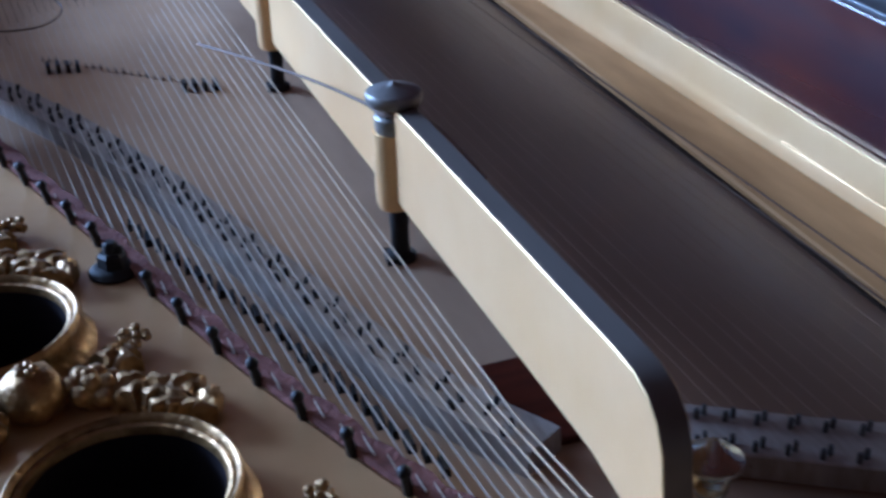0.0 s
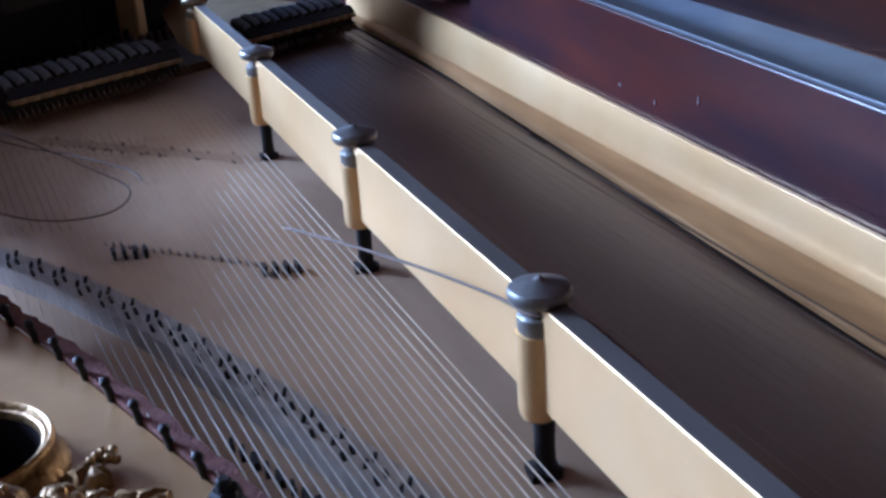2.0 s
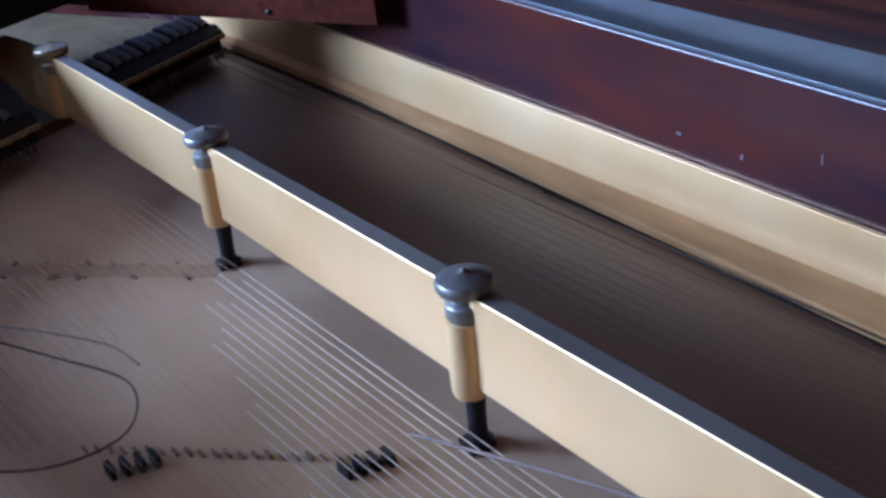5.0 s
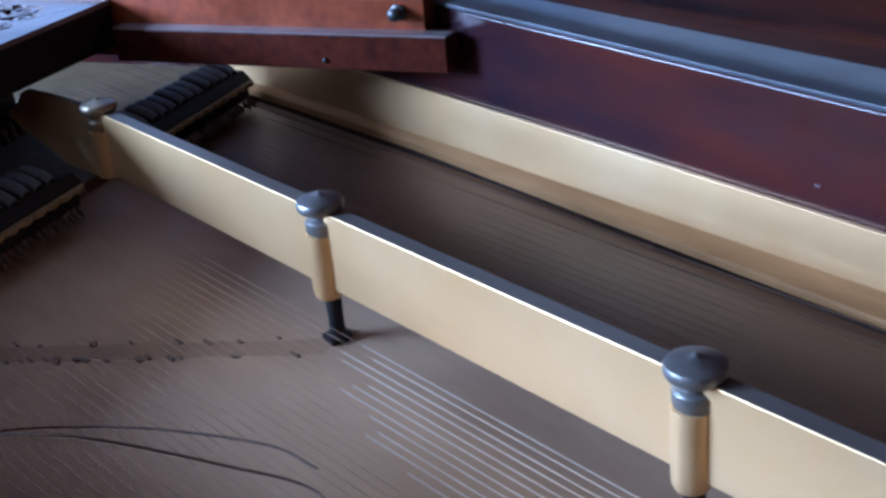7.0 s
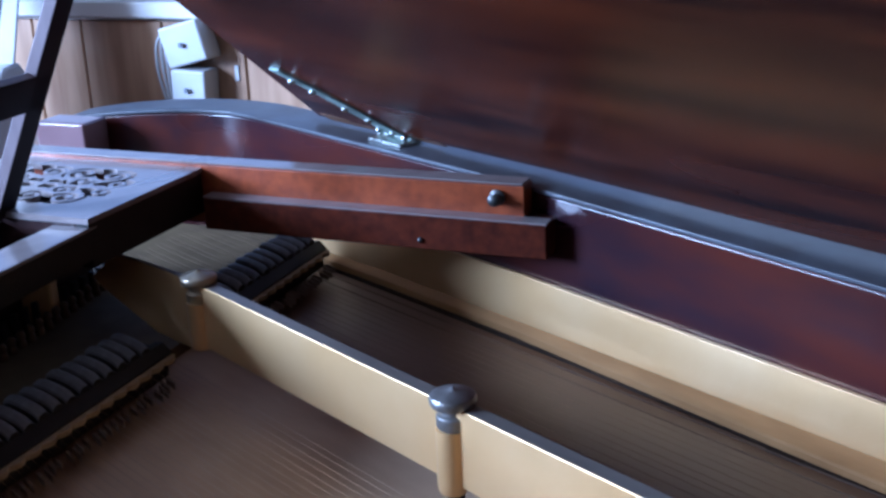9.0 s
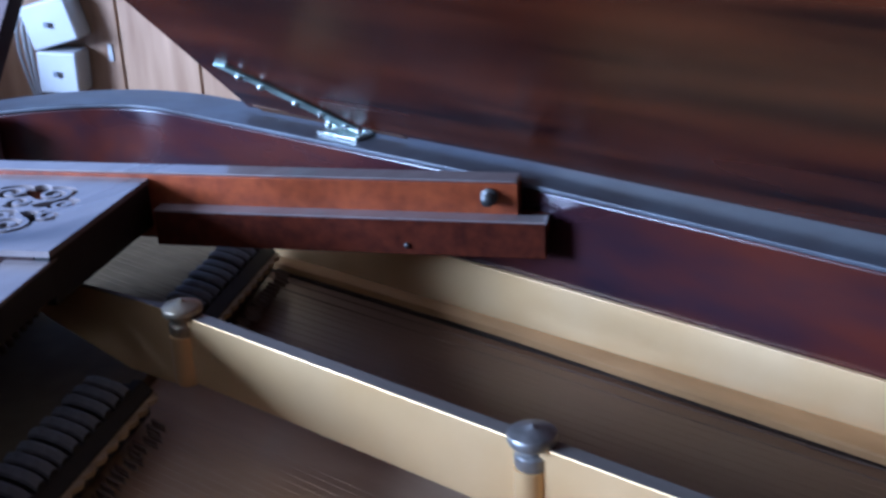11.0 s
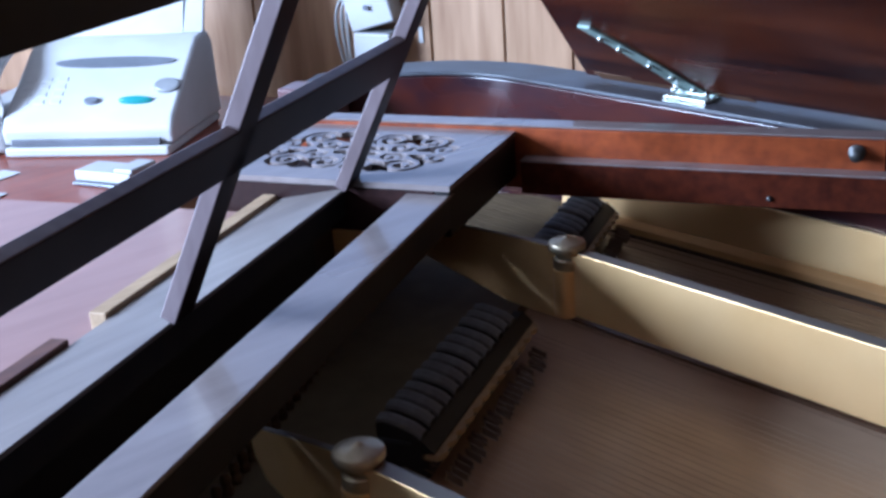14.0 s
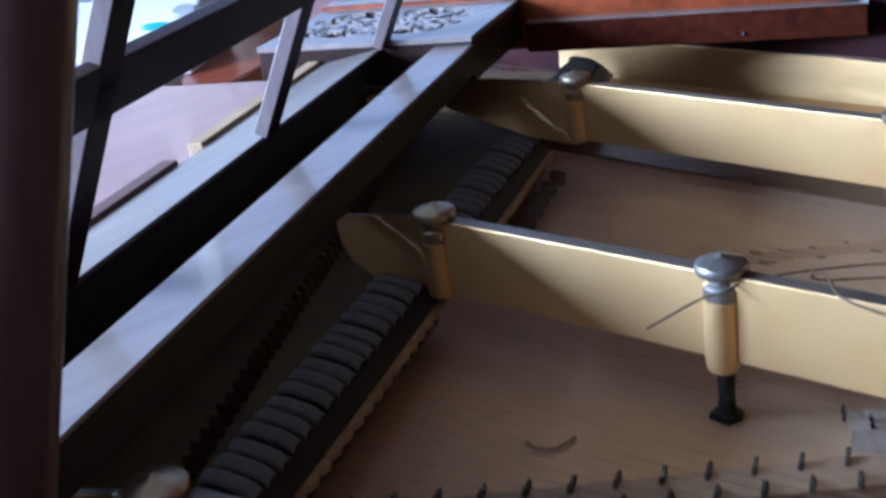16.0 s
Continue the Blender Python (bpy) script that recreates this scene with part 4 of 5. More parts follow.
def lid():
    ang = math.atan2(0.075, 0.109)
    sl = math.cos(ang)

    def L(x, y, off=0.0):
        """A point of the lid's underside over plan x, y."""
        k = (0.268 - x) / sl
        return Vector((x + off * math.sin(ang), y, 0.969 + 0.6 * fall(y) + k * math.sin(ang) + off * math.cos(ang)))
    edge = [(0.268, -0.1), (0.268, 0.226), (0.007, 0.078), (-0.30, -0.098), (-0.62, -0.28), (-0.66, -0.42), (-0.60, -0.75), (-0.50, -1.05), (-0.36, -1.35), (-0.15, -1.55), (0.1, -1.60), (0.268, -1.60)]
    bm = bmesh.new()
    loft(bm, [[L(x, y) for x, y in edge], [L(x, y, 0.02) for x, y in edge]])
    ob = part("lid", bm, LIDWOOD, piano, "raised mahogany lid with flamed veneer", bevel=0.003)
    # butt hinge and the slotted arm on the underside
    y0 = 0.092
    bm = bmesh.new()
    box(bm, 0.244, 0.266, y0 - 0.026, y0 + 0.020, RIMZ + 0.0042, RIMZ + 0.0072)
    part("hinge_leaf", bm, HINGE, ob, "bright metal hinge leaf", bevel=0.0006)
    bm = bmesh.new()
    tube(bm, [Vector((0.266, y0 - 0.026, 0.9695)), Vector((0.266, y0, 0.9695)), Vector((0.266, y0 + 0.020, 0.9695))], 0.0040, 12)
    part("hinge_knuckle", bm, HINGE, ob)
    rows = [(0.262, 0.088, 0.014), (0.250, 0.090, 0.013), (0.228, 0.096, 0.012), (0.208, 0.103, 0.0115), (0.188, 0.111, 0.009), (0.172, 0.119, 0.0085), (0.158, 0.126, 0.007)]
    bm = bmesh.new()
    a = [L(x, y - w, -0.0005) for x, y, w in rows] + [L(x, y + w, -0.0005) for x, y, w in reversed(rows)]
    b = [L(x, y - w, -0.0035) for x, y, w in rows] + [L(x, y + w, -0.0035) for x, y, w in reversed(rows)]
    loft(bm, [a, b])
    part("hinge_arm", bm, GREENISH, ob, "tarnished green-grey hinge arm", bevel=0.0006)
    for x, y in ((0.252, 0.082), (0.250, 0.099), (0.214, 0.100), (0.188, 0.111), (0.172, 0.118), (0.232, 0.090), (0.258, 0.073), (0.258, 0.108)):
        bm = bmesh.new()
        ball(bm, L(x, y, -0.0045), 0.0038, (1, 1, 0.8), 10)
        part("hinge_screw", bm, HINGE, ob, "bright screw head")
    # long pale scratch in the veneer
    bm = bmesh.new()
    tube(bm, [L(0.128 + 0.0012 * math.sin(i * 0.9), -0.065 - 0.0115 * i, -0.0001) for i in range(11)], 0.0005, 5)
    part("scratch", bm, CHIP, ob)
    # worn bare edge of the veneer along the hinges and the bead above it
    bm = bmesh.new()
    loft(bm, [[L(x, y, o) for x, o in ((0.2685, -0.0006), (0.256, -0.0006), (0.256, 0.001), (0.2685, 0.001))] for y in (0.03, 0.06, 0.09, 0.205)])
    part("bare_edge", bm, EDGEWOOD, ob, "bare brown edge below the veneer")
    return ob


lid()


PROPWOOD = mat("turned_mahogany", (0.11, 0.055, 0.050), 0.4, 0.0, (0.07, 0.03, 0.028), 20, (6, 6, 0.6), coat=0.3)


def prop():
    bm = bmesh.new()
    a, b = PROP
    pts = [a.lerp(b, i / 6) for i in range(7)]
    d = (b - a).normalized()
    s = Vector((0.8, -0.6, 0)).normalized()
    t = d.cross(s).normalized()
    rings = []
    for i, p in enumerate(pts):
        w = 0.0165
        rings.append([p + s * (w * math.copysign(abs(math.cos(q * math.pi / 8)) ** 0.6, math.cos(q * math.pi / 8))) + t * (0.010 * math.copysign(abs(math.sin(q * math.pi / 8)) ** 0.6, math.sin(q * math.pi / 8))) for q in range(16)])
    loft(bm, rings)
    stick = empty("lid_prop", a, "dark purplish-brown wooden stick propping up the lid", "lid prop")
    part("shaft", bm, PROPWOOD, stick)
    for p, r in ((a.lerp(b, 0.012), 0.0185), (a.lerp(b, 0.985), 0.0150)):
        bm = bmesh.new()
        rings = []
        for k, w in ((-0.008, 0.9), (-0.006, 1.0), (0.006, 1.0), (0.008, 0.9)):
            rings.append([p + d * k + s * (r * w * math.cos(q * math.pi / 8)) + t * (r * 0.72 * w * math.sin(q * math.pi / 8)) for q in range(16)])
        loft(bm, rings)
        part("ferrule", bm, BRASSDARK, stick, "dark brass ferrule")


PROP = (Vector((-0.664, -0.282, 0.836)), Vector((-0.489, -0.345, 1.484)))
prop()


KEYLID = mat("satin_mauve_mahogany", (0.42, 0.25, 0.21), 0.36, 0.0, (0.34, 0.19, 0.16), 9, (1, 6, 6), coat=0.3, rvar=0.08)


# ---- music desk ----
DA = UA + radians(2.6)
DO = W(-0.004, -0.084)


def D(s, q, z=0.0):
    """Desk plan: s along the desk from the corner by the fretwork, q towards the tail."""
    return Vector((DO.x + s * math.cos(DA) + q * math.sin(DA), DO.y + s * math.sin(DA) - q * math.cos(DA), z))


desk = empty("music_desk", D(-0.3, -0.05, 0.94), "dark wooden music desk with open frame and fretwork side shelf", "music desk")


def dbox(bm, s0, s1, q0, q1, z0, z1):
    return prism(bm, [D(s0, q0), D(s1, q0), D(s1, q1), D(s0, q1)], z0, z1)


def music_desk():
    # long front plank: black body and pale top hold shade and sky sheen
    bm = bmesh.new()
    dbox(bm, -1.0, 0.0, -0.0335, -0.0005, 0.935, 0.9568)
    plank = part("front_plank", bm, BLACK, desk, "plank body blackened for shade under a pale top")
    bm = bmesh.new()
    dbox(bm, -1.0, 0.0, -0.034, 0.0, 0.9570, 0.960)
    part("plank_top", bm, PLANKWOOD, plank, "grey-lilac top with the sheen in its colour", bevel=0.0012)
    # bottom rail and shelf, shade painted on the body, sheen on the top
    bm = bmesh.new()
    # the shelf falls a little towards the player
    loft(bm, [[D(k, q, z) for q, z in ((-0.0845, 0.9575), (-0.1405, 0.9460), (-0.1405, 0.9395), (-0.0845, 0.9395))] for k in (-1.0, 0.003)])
    shelf = part("shelf", bm, BLACK, desk, "shelf at the foot of the desk, edges blackened for shade")
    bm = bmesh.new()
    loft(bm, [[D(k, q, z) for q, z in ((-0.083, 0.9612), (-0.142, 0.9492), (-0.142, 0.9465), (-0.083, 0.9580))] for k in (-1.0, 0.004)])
    part("shelf_top", bm, SHELFWOOD, shelf, "grey-lilac top with the sheen in its colour", bevel=0.0008)
    # added board stops light; its black holds the shade of the gap
    bm = bmesh.new()
    dbox(bm, -1.0, 0.0, -0.128, -0.118, 0.8465, 0.9378)
    part("front_board", bm, BLACK, piano, "black board added to keep light out of the key well")
    # leaning ladder frame
    up = Vector((0.055 * math.sin(DA), -0.055 * math.cos(DA), 0.110))
    up.normalize()
    e = Vector((math.cos(DA), math.sin(DA), 0))
    nrm = e.cross(up).normalized()      # towards the player
    if nrm.dot(Vector((math.sin(DA), -math.cos(DA), 0))) > 0:
        nrm = -nrm

    def stick(a, b, wide, thick, name):
        """A square stick in the desk's plane from a to b, each (s, h)."""
        o = D(0, -0.078, 0.962)
        A, B = o + e * a[0] + up * a[1], o + e * b[0] + up * b[1]
        d = (B - A).normalized()
        sd = d.cross(nrm).normalized()
        bm = bmesh.new()
        rings = []
        for P in (A, B):
            rings.append([P + sd * (x * wide / 2) + nrm * y for x, y in ((-1, 0), (1, 0), (1, thick), (-1, thick))])
        loft(bm, rings)
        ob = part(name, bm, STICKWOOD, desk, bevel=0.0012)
        # narrow edges pale, faces near black: window sheen and shade put into colour
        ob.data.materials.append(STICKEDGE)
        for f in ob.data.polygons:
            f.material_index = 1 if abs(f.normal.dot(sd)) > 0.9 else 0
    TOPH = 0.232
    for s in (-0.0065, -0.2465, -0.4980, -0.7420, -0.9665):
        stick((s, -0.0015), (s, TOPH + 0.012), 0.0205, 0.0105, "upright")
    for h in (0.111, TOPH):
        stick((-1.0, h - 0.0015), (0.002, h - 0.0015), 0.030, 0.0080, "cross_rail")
    # strips at the back of the shelf
    for a, b, m, q in ((-0.232, 0.002, PALEWOOD, -0.1485), (-0.62, -0.268, BROWNWOOD, -0.1485)):
        bm = bmesh.new()
        dbox(bm, a, b, q - 0.006, q + 0.006, 0.9393, 0.9525)
        part("back_strip", bm, m, desk, "bare pale wood strip" if m is PALEWOOD else "dark brown wood strip", bevel=0.001)


music_desk()


def fretwork_panel():
    """Horizontal side shelf pierced with scrolls: ribbons left standing in a lobed opening."""
    u0, u1, v0, v1 = -0.016, 0.138, -0.285, -0.083
    cu, cv = 0.062, -0.190
    lobes, chains = [], []
    big = 1.12

    def scroll(a, b, start, hand, r0, turns):
        """A volute that winds inwards from radius r0, with a short leaf at its back."""
        pts = []
        for i in range(31):
            t = i / 30
            r = r0 * (1 - 0.80 * t ** 0.85)
            q = start + hand * turns * 2 * math.pi * t
            pts.append((a + r * math.cos(q), b + r * math.sin(q), 0.0021 - 0.0008 * t if t < 0.9 else 0.0026))
        chains.append(pts)
        lobes.append((a, b, r0 * 1.06))
        q = start + hand * 2.2
        chains.append([(a + r0 * k * math.cos(q - hand * k), b + r0 * k * math.sin(q - hand * k), 0.0018) for k in (1.0, 1.15, 1.3)])
    for s in (-1, 1):
        for w in (-1, 1):
            k = s * w
            scroll(cu + s * 0.0300, cv + w * 0.0140, math.pi * (s < 0) + k * 2.4, k, 0.0150, 1.35)
            scroll(cu + s * 0.0290, cv + w * 0.0440, math.pi * (s < 0) - k * 2.0, -k, 0.0155, 1.45)
            scroll(cu + s * 0.0125, cv + w * 0.0290, math.pi * (s > 0) + k * 0.9, k, 0.0110, 1.1)
            scroll(cu + s * 0.0110, cv + w * 0.0620, math.pi * (s < 0) + k * 1.2, k, 0.0105, 1.2)
            lobes.append((cu + s * 0.012, cv + w * 0.048, 0.009))
            lobes.append((cu + s * 0.040, cv + w * 0.029, 0.0075))
    for w in (-1, 1):
        lobes.append((cu, cv + w * 0.010, 0.012))
        chains.append([(cu, cv + w * 0.001, 0.0024), (cu + 0.002, cv + w * 0.012, 0.0018), (cu - 0.003, cv + w * 0.024, 0.0018), (cu + 0.002, cv + w * 0.042, 0.0020), (cu, cv + w * 0.058, 0.0018), (cu, cv + w * 0.073, 0.0018)])
    chains.append([(cu - 0.045, cv, 0.0022), (cu - 0.02, cv + 0.003, 0.0018), (cu, cv, 0.0034), (cu + 0.02, cv - 0.003, 0.0018), (cu + 0.045, cv, 0.0022)])

    lobes = [(cu + (a - cu) * big, cv + (b - cv) * big, r * big) for a, b, r in lobes]
    chains = [[(cu + (a - cu) * big, cv + (b - cv) * big, w) for a, b, w in pts] for pts in chains]
    nu, nv = 123, 161
    gu = np.linspace(u0, u1, nu)
    gv = np.linspace(v0, v1, nv)
    U, V = np.meshgrid(gu, gv, indexing="ij")
    hole = np.full(U.shape, -1.0)
    for a, b, r in lobes:
        hole = np.maximum(hole, r - np.hypot(U - a, V - b))
    ribbon = np.full(U.shape, -1.0)
    for pts in chains:
        for (a, b, w), (c, d, e) in zip(pts, pts[1:]):
            du, dv = c - a, d - b
            t = np.clip(((U - a) * du + (V - b) * dv) / (du * du + dv * dv + 1e-12), 0, 1)
            ribbon = np.maximum(ribbon, w + (e - w) * t - np.hypot(U - a - t * du, V - b - t * dv))
    solid = np.maximum(ribbon, -hole)
    top, low = 0.9675, 0.9630
    bm = bmesh.new()
    made = {}

    def vert(key, u, v):
        if key not in made:
            p = W(u, v)
            made[key] = (bm.verts.new((p.x, p.y, top)), bm.verts.new((p.x, p.y, low)))
        return made[key]
    for i in range(nu - 1):
        for j in range(nv - 1):
            ring, cut = [], []
            cs = [(i, j), (i + 1, j), (i + 1, j + 1), (i, j + 1)]
            for p, q in zip(cs, cs[1:] + cs[:1]):
                f, g = solid[p], solid[q]
                if f > 0:
                    ring.append(vert(p, gu[p[0]], gv[p[1]]))
                if (f > 0) != (g > 0):
                    t = f / (f - g)
                    w = vert((min(p, q), max(p, q)), gu[p[0]] + (gu[q[0]] - gu[p[0]]) * t, gv[p[1]] + (gv[q[1]] - gv[p[1]]) * t)
                    ring.append(w)
                    cut.append(w)
            if len(ring) > 2:
                bm.faces.new([w[0] for w in ring])
                bm.faces.new([w[1] for w in reversed(ring)])
            if len(cut) == 2 and cut[0] is not cut[1]:
                bm.faces.new((cut[0][0], cut[1][0], cut[1][1], cut[0][1]))
    for p, q in [((i, 0), (i + 1, 0)) for i in range(nu - 1)] + [((i, nv - 1), (i + 1, nv - 1)) for i in range(nu - 1)] + [((0, j), (0, j + 1)) for j in range(nv - 1)] + [((nu - 1, j), (nu - 1, j + 1)) for j in range(nv - 1)]:
        bm.faces.new((made[p][0], made[q][0], made[q][1], made[p][1]))
    part("fretwork_panel", bm, PLANKWOOD, desk, "grey-brown polished panel pierced with scrolling fretwork")
    # side and end take dark materials for the shade below the panel
    bm = bmesh.new()
    uvbox(bm, u0 + 0.001, u0 + 0.012, v0, v1 - 0.0125, 0.928, 0.9628)
    part("panel_side", bm, DARKWOOD, desk, bevel=0.001)
    bm = bmesh.new()
    uvbox(bm, u0 + 0.001, u1, v1 - 0.012, v1 - 0.001, 0.928, 0.9628)
    part("panel_end", bm, BLACK, desk, bevel=0.001)
    # dark sheet added under the holes in place of the cavity's shade
    bm = bmesh.new()
    uvbox(bm, u0 + 0.0125, u1 - 0.001, v0, v1 - 0.0125, 0.940, 0.942)
    part("backing", bm, CASEWOOD, desk, "added dark sheet for the shade below the fretwork")
    bm = bmesh.new()
    uvbox(bm, u1 - 0.001, u1 + 0.020, v0, v1 + 0.288, 0.9707, 0.9725)
    part("panel_moulding", bm, PLANKWOOD, desk, bevel=0.001)


fretwork_panel()




def key_lid():
    bm = bmesh.new()
    dbox(bm, -1.0, -0.005, -0.42, -0.150, 0.925, 0.939)
    k = empty("key_lid", D(-0.5, -0.28, 0.925), "closed polished mahogany keyboard lid", "keyboard lid")
    part("board", bm, KEYLID, k, bevel=0.004)
    bm = bmesh.new()
    dbox(bm, -1.0, -0.005, -0.434, -0.4205, 0.915, 0.937)
    part("front_moulding", bm, KEYLID, k, bevel=0.005)


key_lid()


def gilt_lug():
    bm = bmesh.new()
    prism(bm, [D(0.050, -0.128), D(0.082, -0.126), D(0.078, -0.108), D(0.062, -0.104)], 0.8465, 0.9055)
    part("frame_lug", bm, GOLD, piano, "gilt lug of the frame below the fretwork", bevel=0.003)


gilt_lug()


# ---- things round the piano ----
def table():
    t = empty("side_table", W(0.44, -0.85, 0), "red-brown polished table beside the piano", "table")
    bm = bmesh.new()
    uvbox(bm, 0.06, 0.73, -1.35, -0.545, 0.815, 0.84)
    part("tabletop", bm, TABLEWOOD, t, bevel=0.004)
    for u, v in ((0.12, -1.3), (0.68, -1.3), (0.12, -0.60), (0.68, -0.60)):
        bm = bmesh.new()
        uvbox(bm, u - 0.025, u + 0.025, v - 0.025, v + 0.025, 0, 0.815)
        part("table_leg", bm, TABLEWOOD, t, bevel=0.004)


table()

FAX_AT, FAX_TURN = Vector((0.080, 0.915, 0.84)), -51.0


def fax():
    f = empty("fax_machine", FAX_AT, "white fax machine with corded handset and loaded paper", "fax machine")

    def put(name, bm, m, label="", bevel=0.004):
        ob = part(name, bm, m, None, label, bevel)
        ob.parent = f
        return ob
    # local x to the machine's right, y to its back
    prof = [(-0.115, 0.012), (-0.118, 0.030), (-0.105, 0.043), (0.010, 0.103), (0.035, 0.114), (0.080, 0.116), (0.095, 0.104), (0.100, 0.012)]
    bm = bmesh.new()
    loft(bm, [[(x, y, z) for y, z in prof] for x in (-0.072, 0.092)])
    put("body", bm, WHITE, "", 0.005)
    bm = bmesh.new()
    box(bm, -0.069, 0.089, -0.128, 0.10, 0.0, 0.0118)
    put("base", bm, WHITE, "", 0.004)
    bm = bmesh.new()
    box(bm, -0.062, 0.080, -0.1225, -0.116, 0.0125, 0.0200)
    put("paper_slot", bm, GREY, "dark paper slot", 0.0008)
    # sloping face
    sl = math.atan2(0.060, 0.115)

    def on(x, k, h):
        return (x, -0.105 + k * math.cos(sl) - h * math.sin(sl), 0.043 + k * math.sin(sl) + h * math.cos(sl))
    bm = bmesh.new()
    o = [on(0.02 + 0.059 * math.cos(a * math.pi / 12), 0.104 + 0.0095 * math.sin(a * math.pi / 12), 0.0) for a in range(24)]
    p = [on(0.02 + 0.059 * math.cos(a * math.pi / 12), 0.104 + 0.0095 * math.sin(a * math.pi / 12), 0.0025) for a in range(24)]
    loft(bm, [o, p])
    put("display", bm, GREY, "dark grey oval display", 0)
    for nm, x, k, rx, ry, m, lab in (("dial_button", 0.078, 0.055, 0.0125, 0.013, GREYBUTTON, "round grey button"), ("start_button", 0.052, 0.028, 0.016, 0.0058, TEAL, "teal oval button"), ("stop_button", 0.010, 0.028, 0.0075, 0.0058, GREY, "small grey button")):
        bm = bmesh.new()
        loft(bm, [[on(x + rx * s * math.cos(a * math.pi / 10), k + ry * s * math.sin(a * math.pi / 10), h) for a in range(20)] for s, h in ((1, 0), (1, 0.003), (0.85, 0.0045))])
        put(nm, bm, m, lab, 0)
    for i in range(4):
        for j in range(3):
            bm = bmesh.new()
            x, k = -0.058 + j * 0.016, 0.030 + i * 0.0145
            loft(bm, [[on(x + a * w, k + b * w * 0.8, h) for a, b in ((-1, -1), (1, -1), (1, 1), (-1, 1))] for w, h in ((0.0055, 0), (0.0045, 0.0009))])
            put("key", bm, WHITE, "", 0)
    # paper tray and sheet
    bm = bmesh.new()
    loft(bm, [[(-0.060, 0.060, 0.115), (0.092, 0.060, 0.115), (0.092, 0.066, 0.115), (-0.060, 0.066, 0.115)], [(-0.060, 0.150, 0.265), (0.092, 0.150, 0.265), (0.092, 0.156, 0.262), (-0.060, 0.156, 0.262)]])
    put("paper_tray", bm, WHITE, "", 0.002)
    bm = bmesh.new()
    loft(bm, [[(-0.054, 0.056, 0.108), (0.072, 0.056, 0.108), (0.072, 0.0575, 0.108), (-0.054, 0.0575, 0.108)], [(-0.054, 0.156, 0.300), (0.072, 0.156, 0.300), (0.072, 0.1575, 0.300), (-0.054, 0.1575, 0.300)]])
    put("paper", bm, WHITE, "", 0)
    for k in range(3):
        bm = bmesh.new()
        z = 0.150 + k * 0.010
        y = 0.056 + 0.100 * (z - 0.108) / 0.192 - 0.0008
        box(bm, -0.048, -0.018, y - 0.0004, y, z, z + 0.002)
        put("print_line", bm, GREY, "", 0)
    # handset on its cradle
    bm = bmesh.new()
    pts = spline([(-0.088, -0.105, 0.055), (-0.088, -0.090, 0.086), (-0.088, -0.05, 0.104), (-0.088, 0.02, 0.124), (-0.088, 0.075, 0.146), (-0.088, 0.095, 0.136)], 5)
    n = len(pts)
    rings = []
    for i, q in enumerate(pts):
        t = i / (n - 1)
        w = 0.0135 + 0.005 * abs(2 * t - 1) ** 2
        h = 0.011 + 0.010 * abs(2 * t - 1) ** 3
        rings.append([q + Vector((w * math.cos(a * math.pi / 8), 0, h * math.sin(a * math.pi / 8))) for a in range(16)])
    loft(bm, rings)
    put("handset", bm, WHITE, "white telephone handset", 0)
    bm = bmesh.new()
    box(bm, -0.112, -0.073, -0.11, 0.11, 0.0, 0.055)
    put("cradle", bm, WHITE, "", 0.008)
    bm = bmesh.new()
    pts = []
    for i in range(220):
        t = i / 219
        c = Vector((-0.102 - 0.006 * math.sin(t * 3), -0.115 - 0.05 * t, 0.045 - 0.038 * min(1, t * 2.0)))
        a = i * 0.75
        pts.append(c + Vector((0.0065 * math.cos(a), 0.002 * math.sin(a), 0.0065 * math.sin(a))))
    tube(bm, pts, 0.0016, 5)
    put("cord", bm, WHITE, "coiled white cord", 0)
    f.rotation_euler = (0, 0, radians(FAX_TURN))
    f.scale = (1.42, 0.80, 1.1)


fax()


def table_clutter():
    # a small white gadget at the table's edge
    g = empty("stapler", W(0.308, -0.632, 0.84), "small white plastic stapler on the table", "stapler")
    for name, du0, du1, dv, z0, z1, m in (("base", -0.045, 0.045, 0.024, 0.8402, 0.845, GREY), ("arm", -0.042, 0.040, 0.021, 0.8455, 0.858, WHITE), ("head", 0.018, 0.044, 0.022, 0.8582, 0.864, WHITE)):
        bm = bmesh.new()
        o, e, f = W(0.308, -0.632), Vector((0.40, -0.92, 0)), Vector((0.92, 0.40, 0))
        prism(bm, [o + e * a + f * b for a, b in ((du0, -dv), (du1, -dv), (du1, dv), (du0, dv))], z0, z1)
        part(name, bm, m, g, bevel=0.002)
    # a white ruler on the key lid
    bm = bmesh.new()
    prism(bm, [(-0.56, 0.088), (-0.552, 0.074), (-0.413, 0.124), (-0.409, 0.138)], 0.9392, 0.9410)
    tagged(part("ruler", bm, WHITE), "white plastic ruler lying on the key lid", "ruler")


table_clutter()


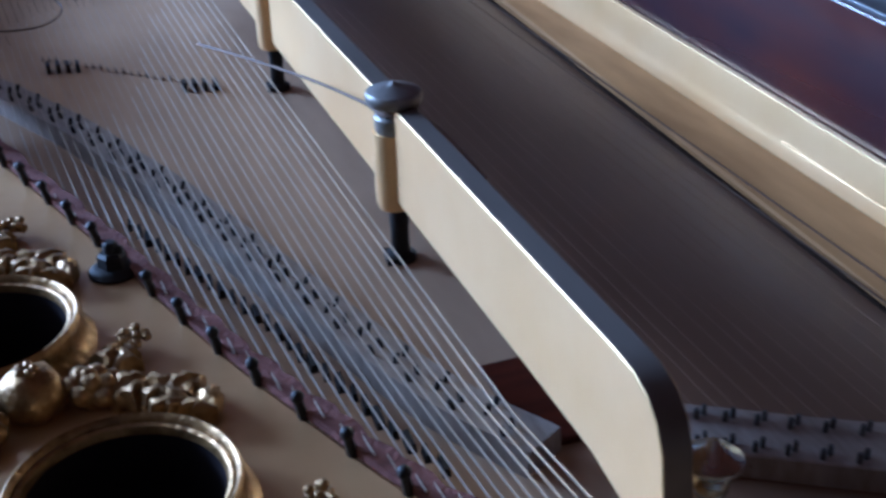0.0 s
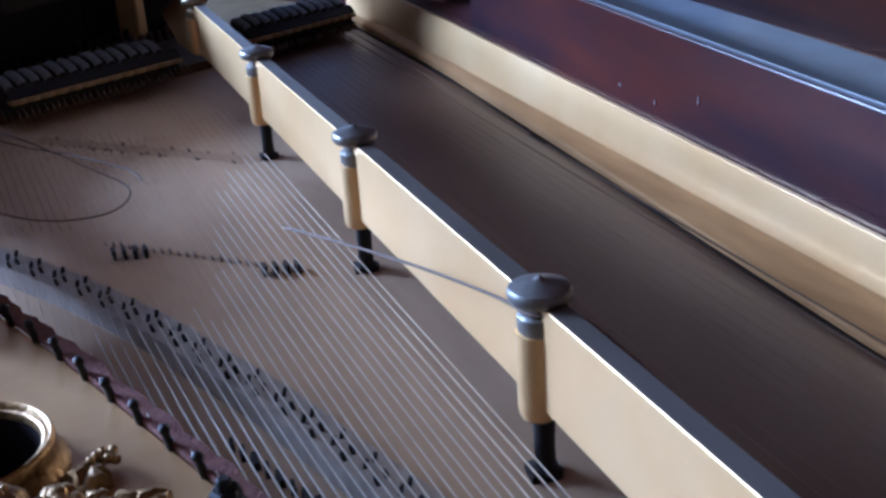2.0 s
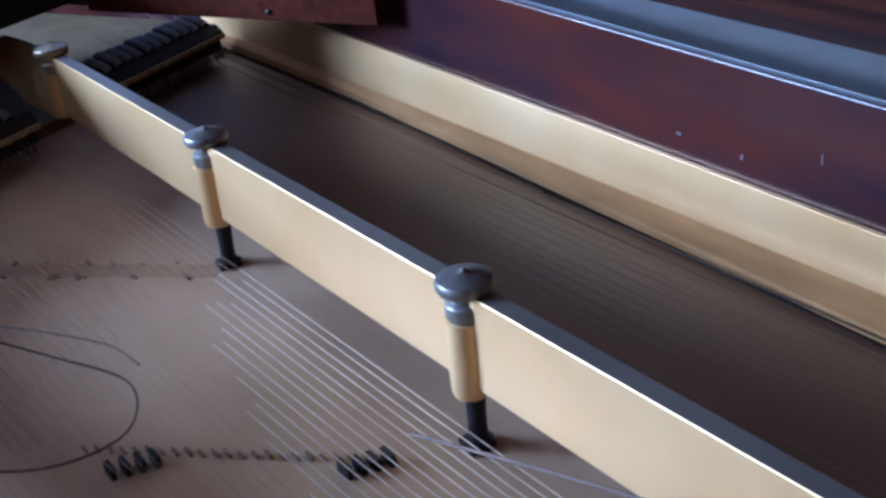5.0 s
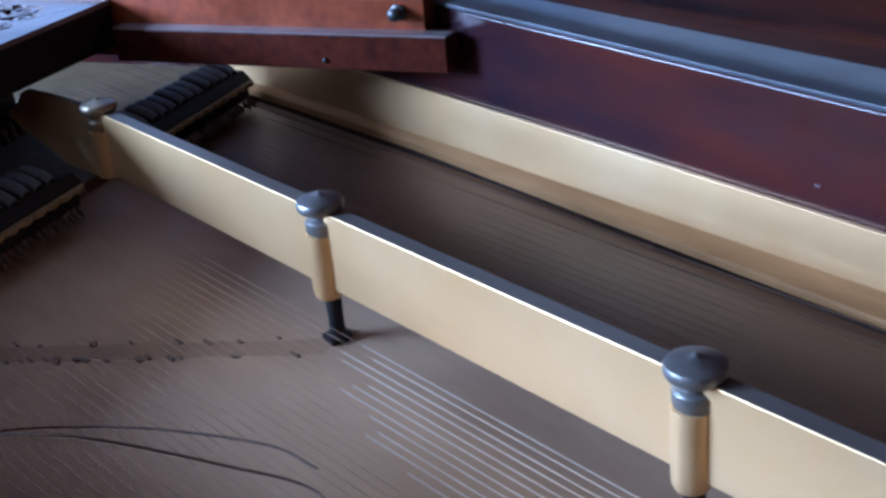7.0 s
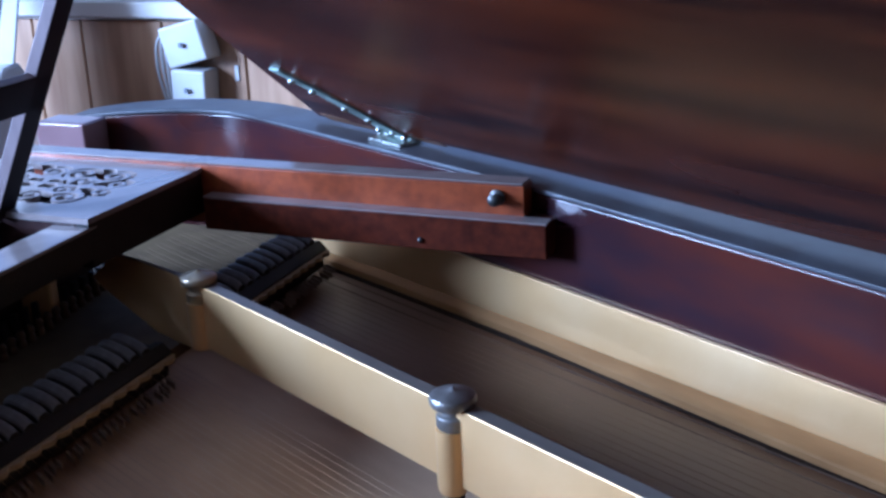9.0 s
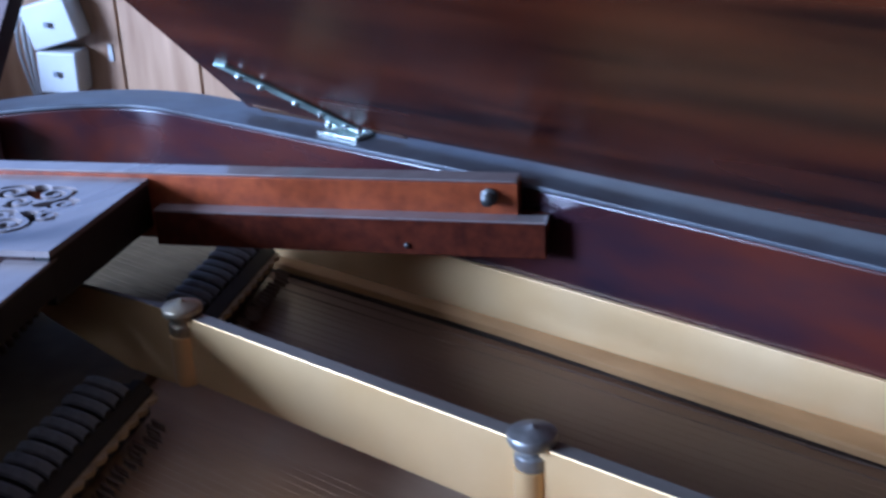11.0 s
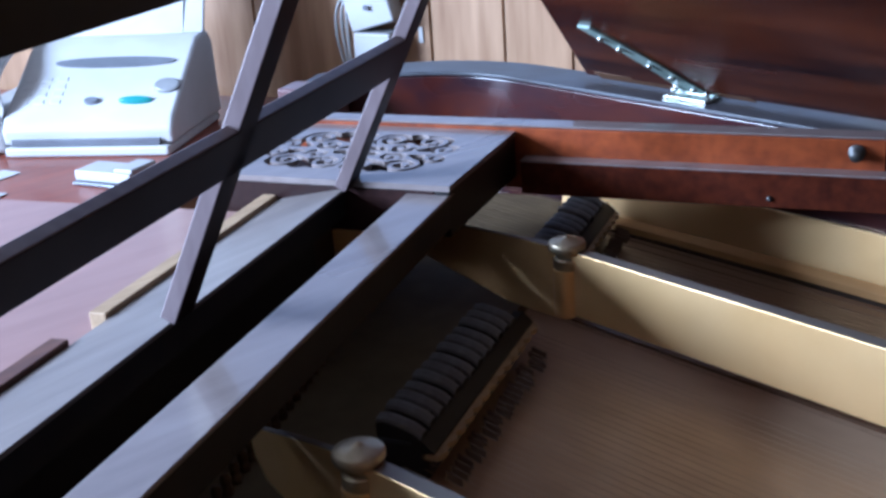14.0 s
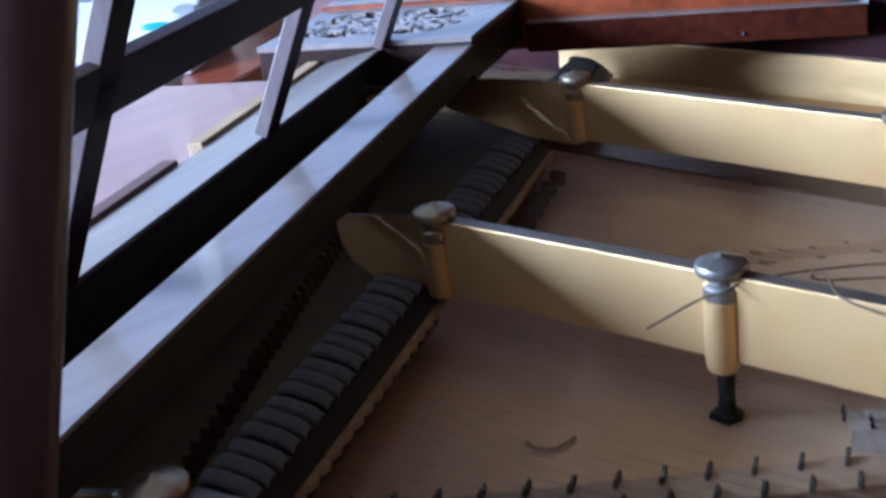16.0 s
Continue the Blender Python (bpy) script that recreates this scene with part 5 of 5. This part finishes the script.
def table_things():
    # dark leather case with a green top, glossy leaflets
    c = empty("small_case", W(0.40, -1.09, 0.84), "small dark case with a green top on the table", "case")
    bm = bmesh.new()
    uvbox(bm, 0.31, 0.47, -1.16, -1.02, 0.8405, 0.868)
    part("case_body", bm, BLACK, c, bevel=0.004)
    bm = bmesh.new()
    uvbox(bm, 0.314, 0.466, -1.156, -1.024, 0.8682, 0.872)
    part("case_top", bm, GREENTOP, c, "dull green top", bevel=0.0015)
    for i, (u, v, a) in enumerate(((0.27, -0.86, 0.3), (0.30, -0.80, -0.2), (0.22, -0.75, 0.1))):
        bm = bmesh.new()
        e, f = Vector((math.cos(UA + a), math.sin(UA + a), 0)), Vector((-math.sin(UA + a), math.cos(UA + a), 0))
        o = W(u, v)
        prism(bm, [o + e * p * 0.022 + f * q * 0.016 for p, q in ((-1, -1), (1, -1), (1, 1), (-1, 1))], 0.8402 + 0.0006 * i, 0.8407 + 0.0006 * i)
        tagged(part("paper_slip", bm, WHITE), "small loose white paper slip on the table", "paper slip", "slips on the table")


GREENTOP = mat("dull_green", (0.08, 0.16, 0.09), 0.5, 0.0, (0.05, 0.1, 0.06), 60)
table_things()


def wall_boxes():
    for v0, v1, z0, z1, label in ((-0.520, -0.452, 0.945, 1.004, "upper white adapter box plugged into the wall"), (-0.512, -0.455, 0.882, 0.938, "lower white junction box on the panelling")):
        b = empty("socket_box", W(0.752, (v0 + v1) / 2, (z0 + z1) / 2), label, "socket box", "boxes on the panelling")
        bm = bmesh.new()
        tip = 0.25 if z0 > 0.94 else -0.04
        vm, zm = (v0 + v1) / 2, (z0 + z1) / 2
        face = [(vm + p * math.cos(tip) - q * math.sin(tip), zm + p * math.sin(tip) + q * math.cos(tip)) for p, q in ((v0 - vm, z0 - zm), (v1 - vm, z0 - zm), (v1 - vm, z1 - zm), (v0 - vm, z1 - zm))]
        loft(bm, [[W(u, v, z) for v, z in face] for u in (0.712, 0.7515)])
        part("box_body", bm, WHITE, b, bevel=0.004)
        bm = bmesh.new()
        uvbox(bm, 0.7065, 0.7085, (v0 + v1) / 2 - 0.003, (v0 + v1) / 2 + 0.003, (z0 + z1) / 2 - 0.004, (z0 + z1) / 2 + 0.003)
        part("screw", bm, GREY, b)
    for k, sh in enumerate((0.0, 0.006, 0.013)):
        c = [W(0.725, -0.505, 0.990), W(0.725, -0.522 - sh, 0.978), W(0.735, -0.530 - sh * 1.3, 0.93), W(0.738, -0.528 - sh * 0.6, 0.86), W(0.735, -0.522 - sh, 0.78), W(0.74, -0.52, 0.60)]
        bm = bmesh.new()
        tube(bm, spline(c, 8), 0.0022, 6)
        tagged(part("cable", bm, WHITE), "thin white cable hanging from the boxes", "cable")
    bm = bmesh.new()
    uvbox(bm, 0.7495, 0.7518, -0.427, -0.421, 0.918, 0.940)
    tagged(part("tape_mark", bm, WHITE), "small white sticker on the panelling", "sticker")


wall_boxes()


def loose_wires():
    # broken strings hooked round the nuts
    c = [Vector(p) for p in ((-0.058, -0.580, 0.886), (-0.041, -0.65, 0.897), (-0.024, -0.73, 0.909), (-0.0125, -0.79, 0.9160), (-0.0095, -0.812, 0.917), (0.003, -0.818, 0.917), (0.0095, -0.807, 0.917), (0.003, -0.797, 0.918), (-0.008, -0.799, 0.9185), (-0.0085, -0.812, 0.918), (0.002, -0.8185, 0.9175), (0.0085, -0.826, 0.917), (0.0115, -0.85, 0.915), (0.0135, -0.882, 0.911))]
    bm = bmesh.new()
    tube(bm, spline(c, 6), 0.0008, 6)
    tagged(part("broken_wire", bm, PALEWIRE), "broken string hooked round a nut", "wire")
    c = [Vector(p) for p in ((-0.306, -0.300, 0.902), (-0.284, -0.318, 0.914), (-0.276, -0.327, 0.9165), (-0.264, -0.329, 0.917), (-0.240, -0.350, 0.919), (-0.200, -0.385, 0.915), (-0.155, -0.422, 0.895), (-0.131, -0.457, 0.885), (-0.150, -0.492, 0.883), (-0.195, -0.492, 0.888), (-0.245, -0.455, 0.905), (-0.273, -0.412, 0.9235), (-0.268, -0.385, 0.9245), (-0.250, -0.368, 0.923), (-0.225, -0.345, 0.910), (-0.190, -0.332, 0.890), (-0.155, -0.362, 0.885), (-0.126, -0.410, 0.884), (-0.120, -0.440, 0.883))]
    bm = bmesh.new()
    tube(bm, spline(c, 8), 0.00065, 6)
    tagged(part("broken_wire", bm, COPPERWIRE), "long loop of broken string lying over the strings", "wire")


PALEWIRE = mat("pale_wire", (0.24, 0.165, 0.12), 0.7, 0.0, (0.15, 0.10, 0.075), 200, spec=0.25)
COPPERWIRE = mat("rusty_wire", (0.17, 0.11, 0.075), 0.7, 0.0, (0.09, 0.058, 0.04), 200, spec=0.15)
loose_wires()
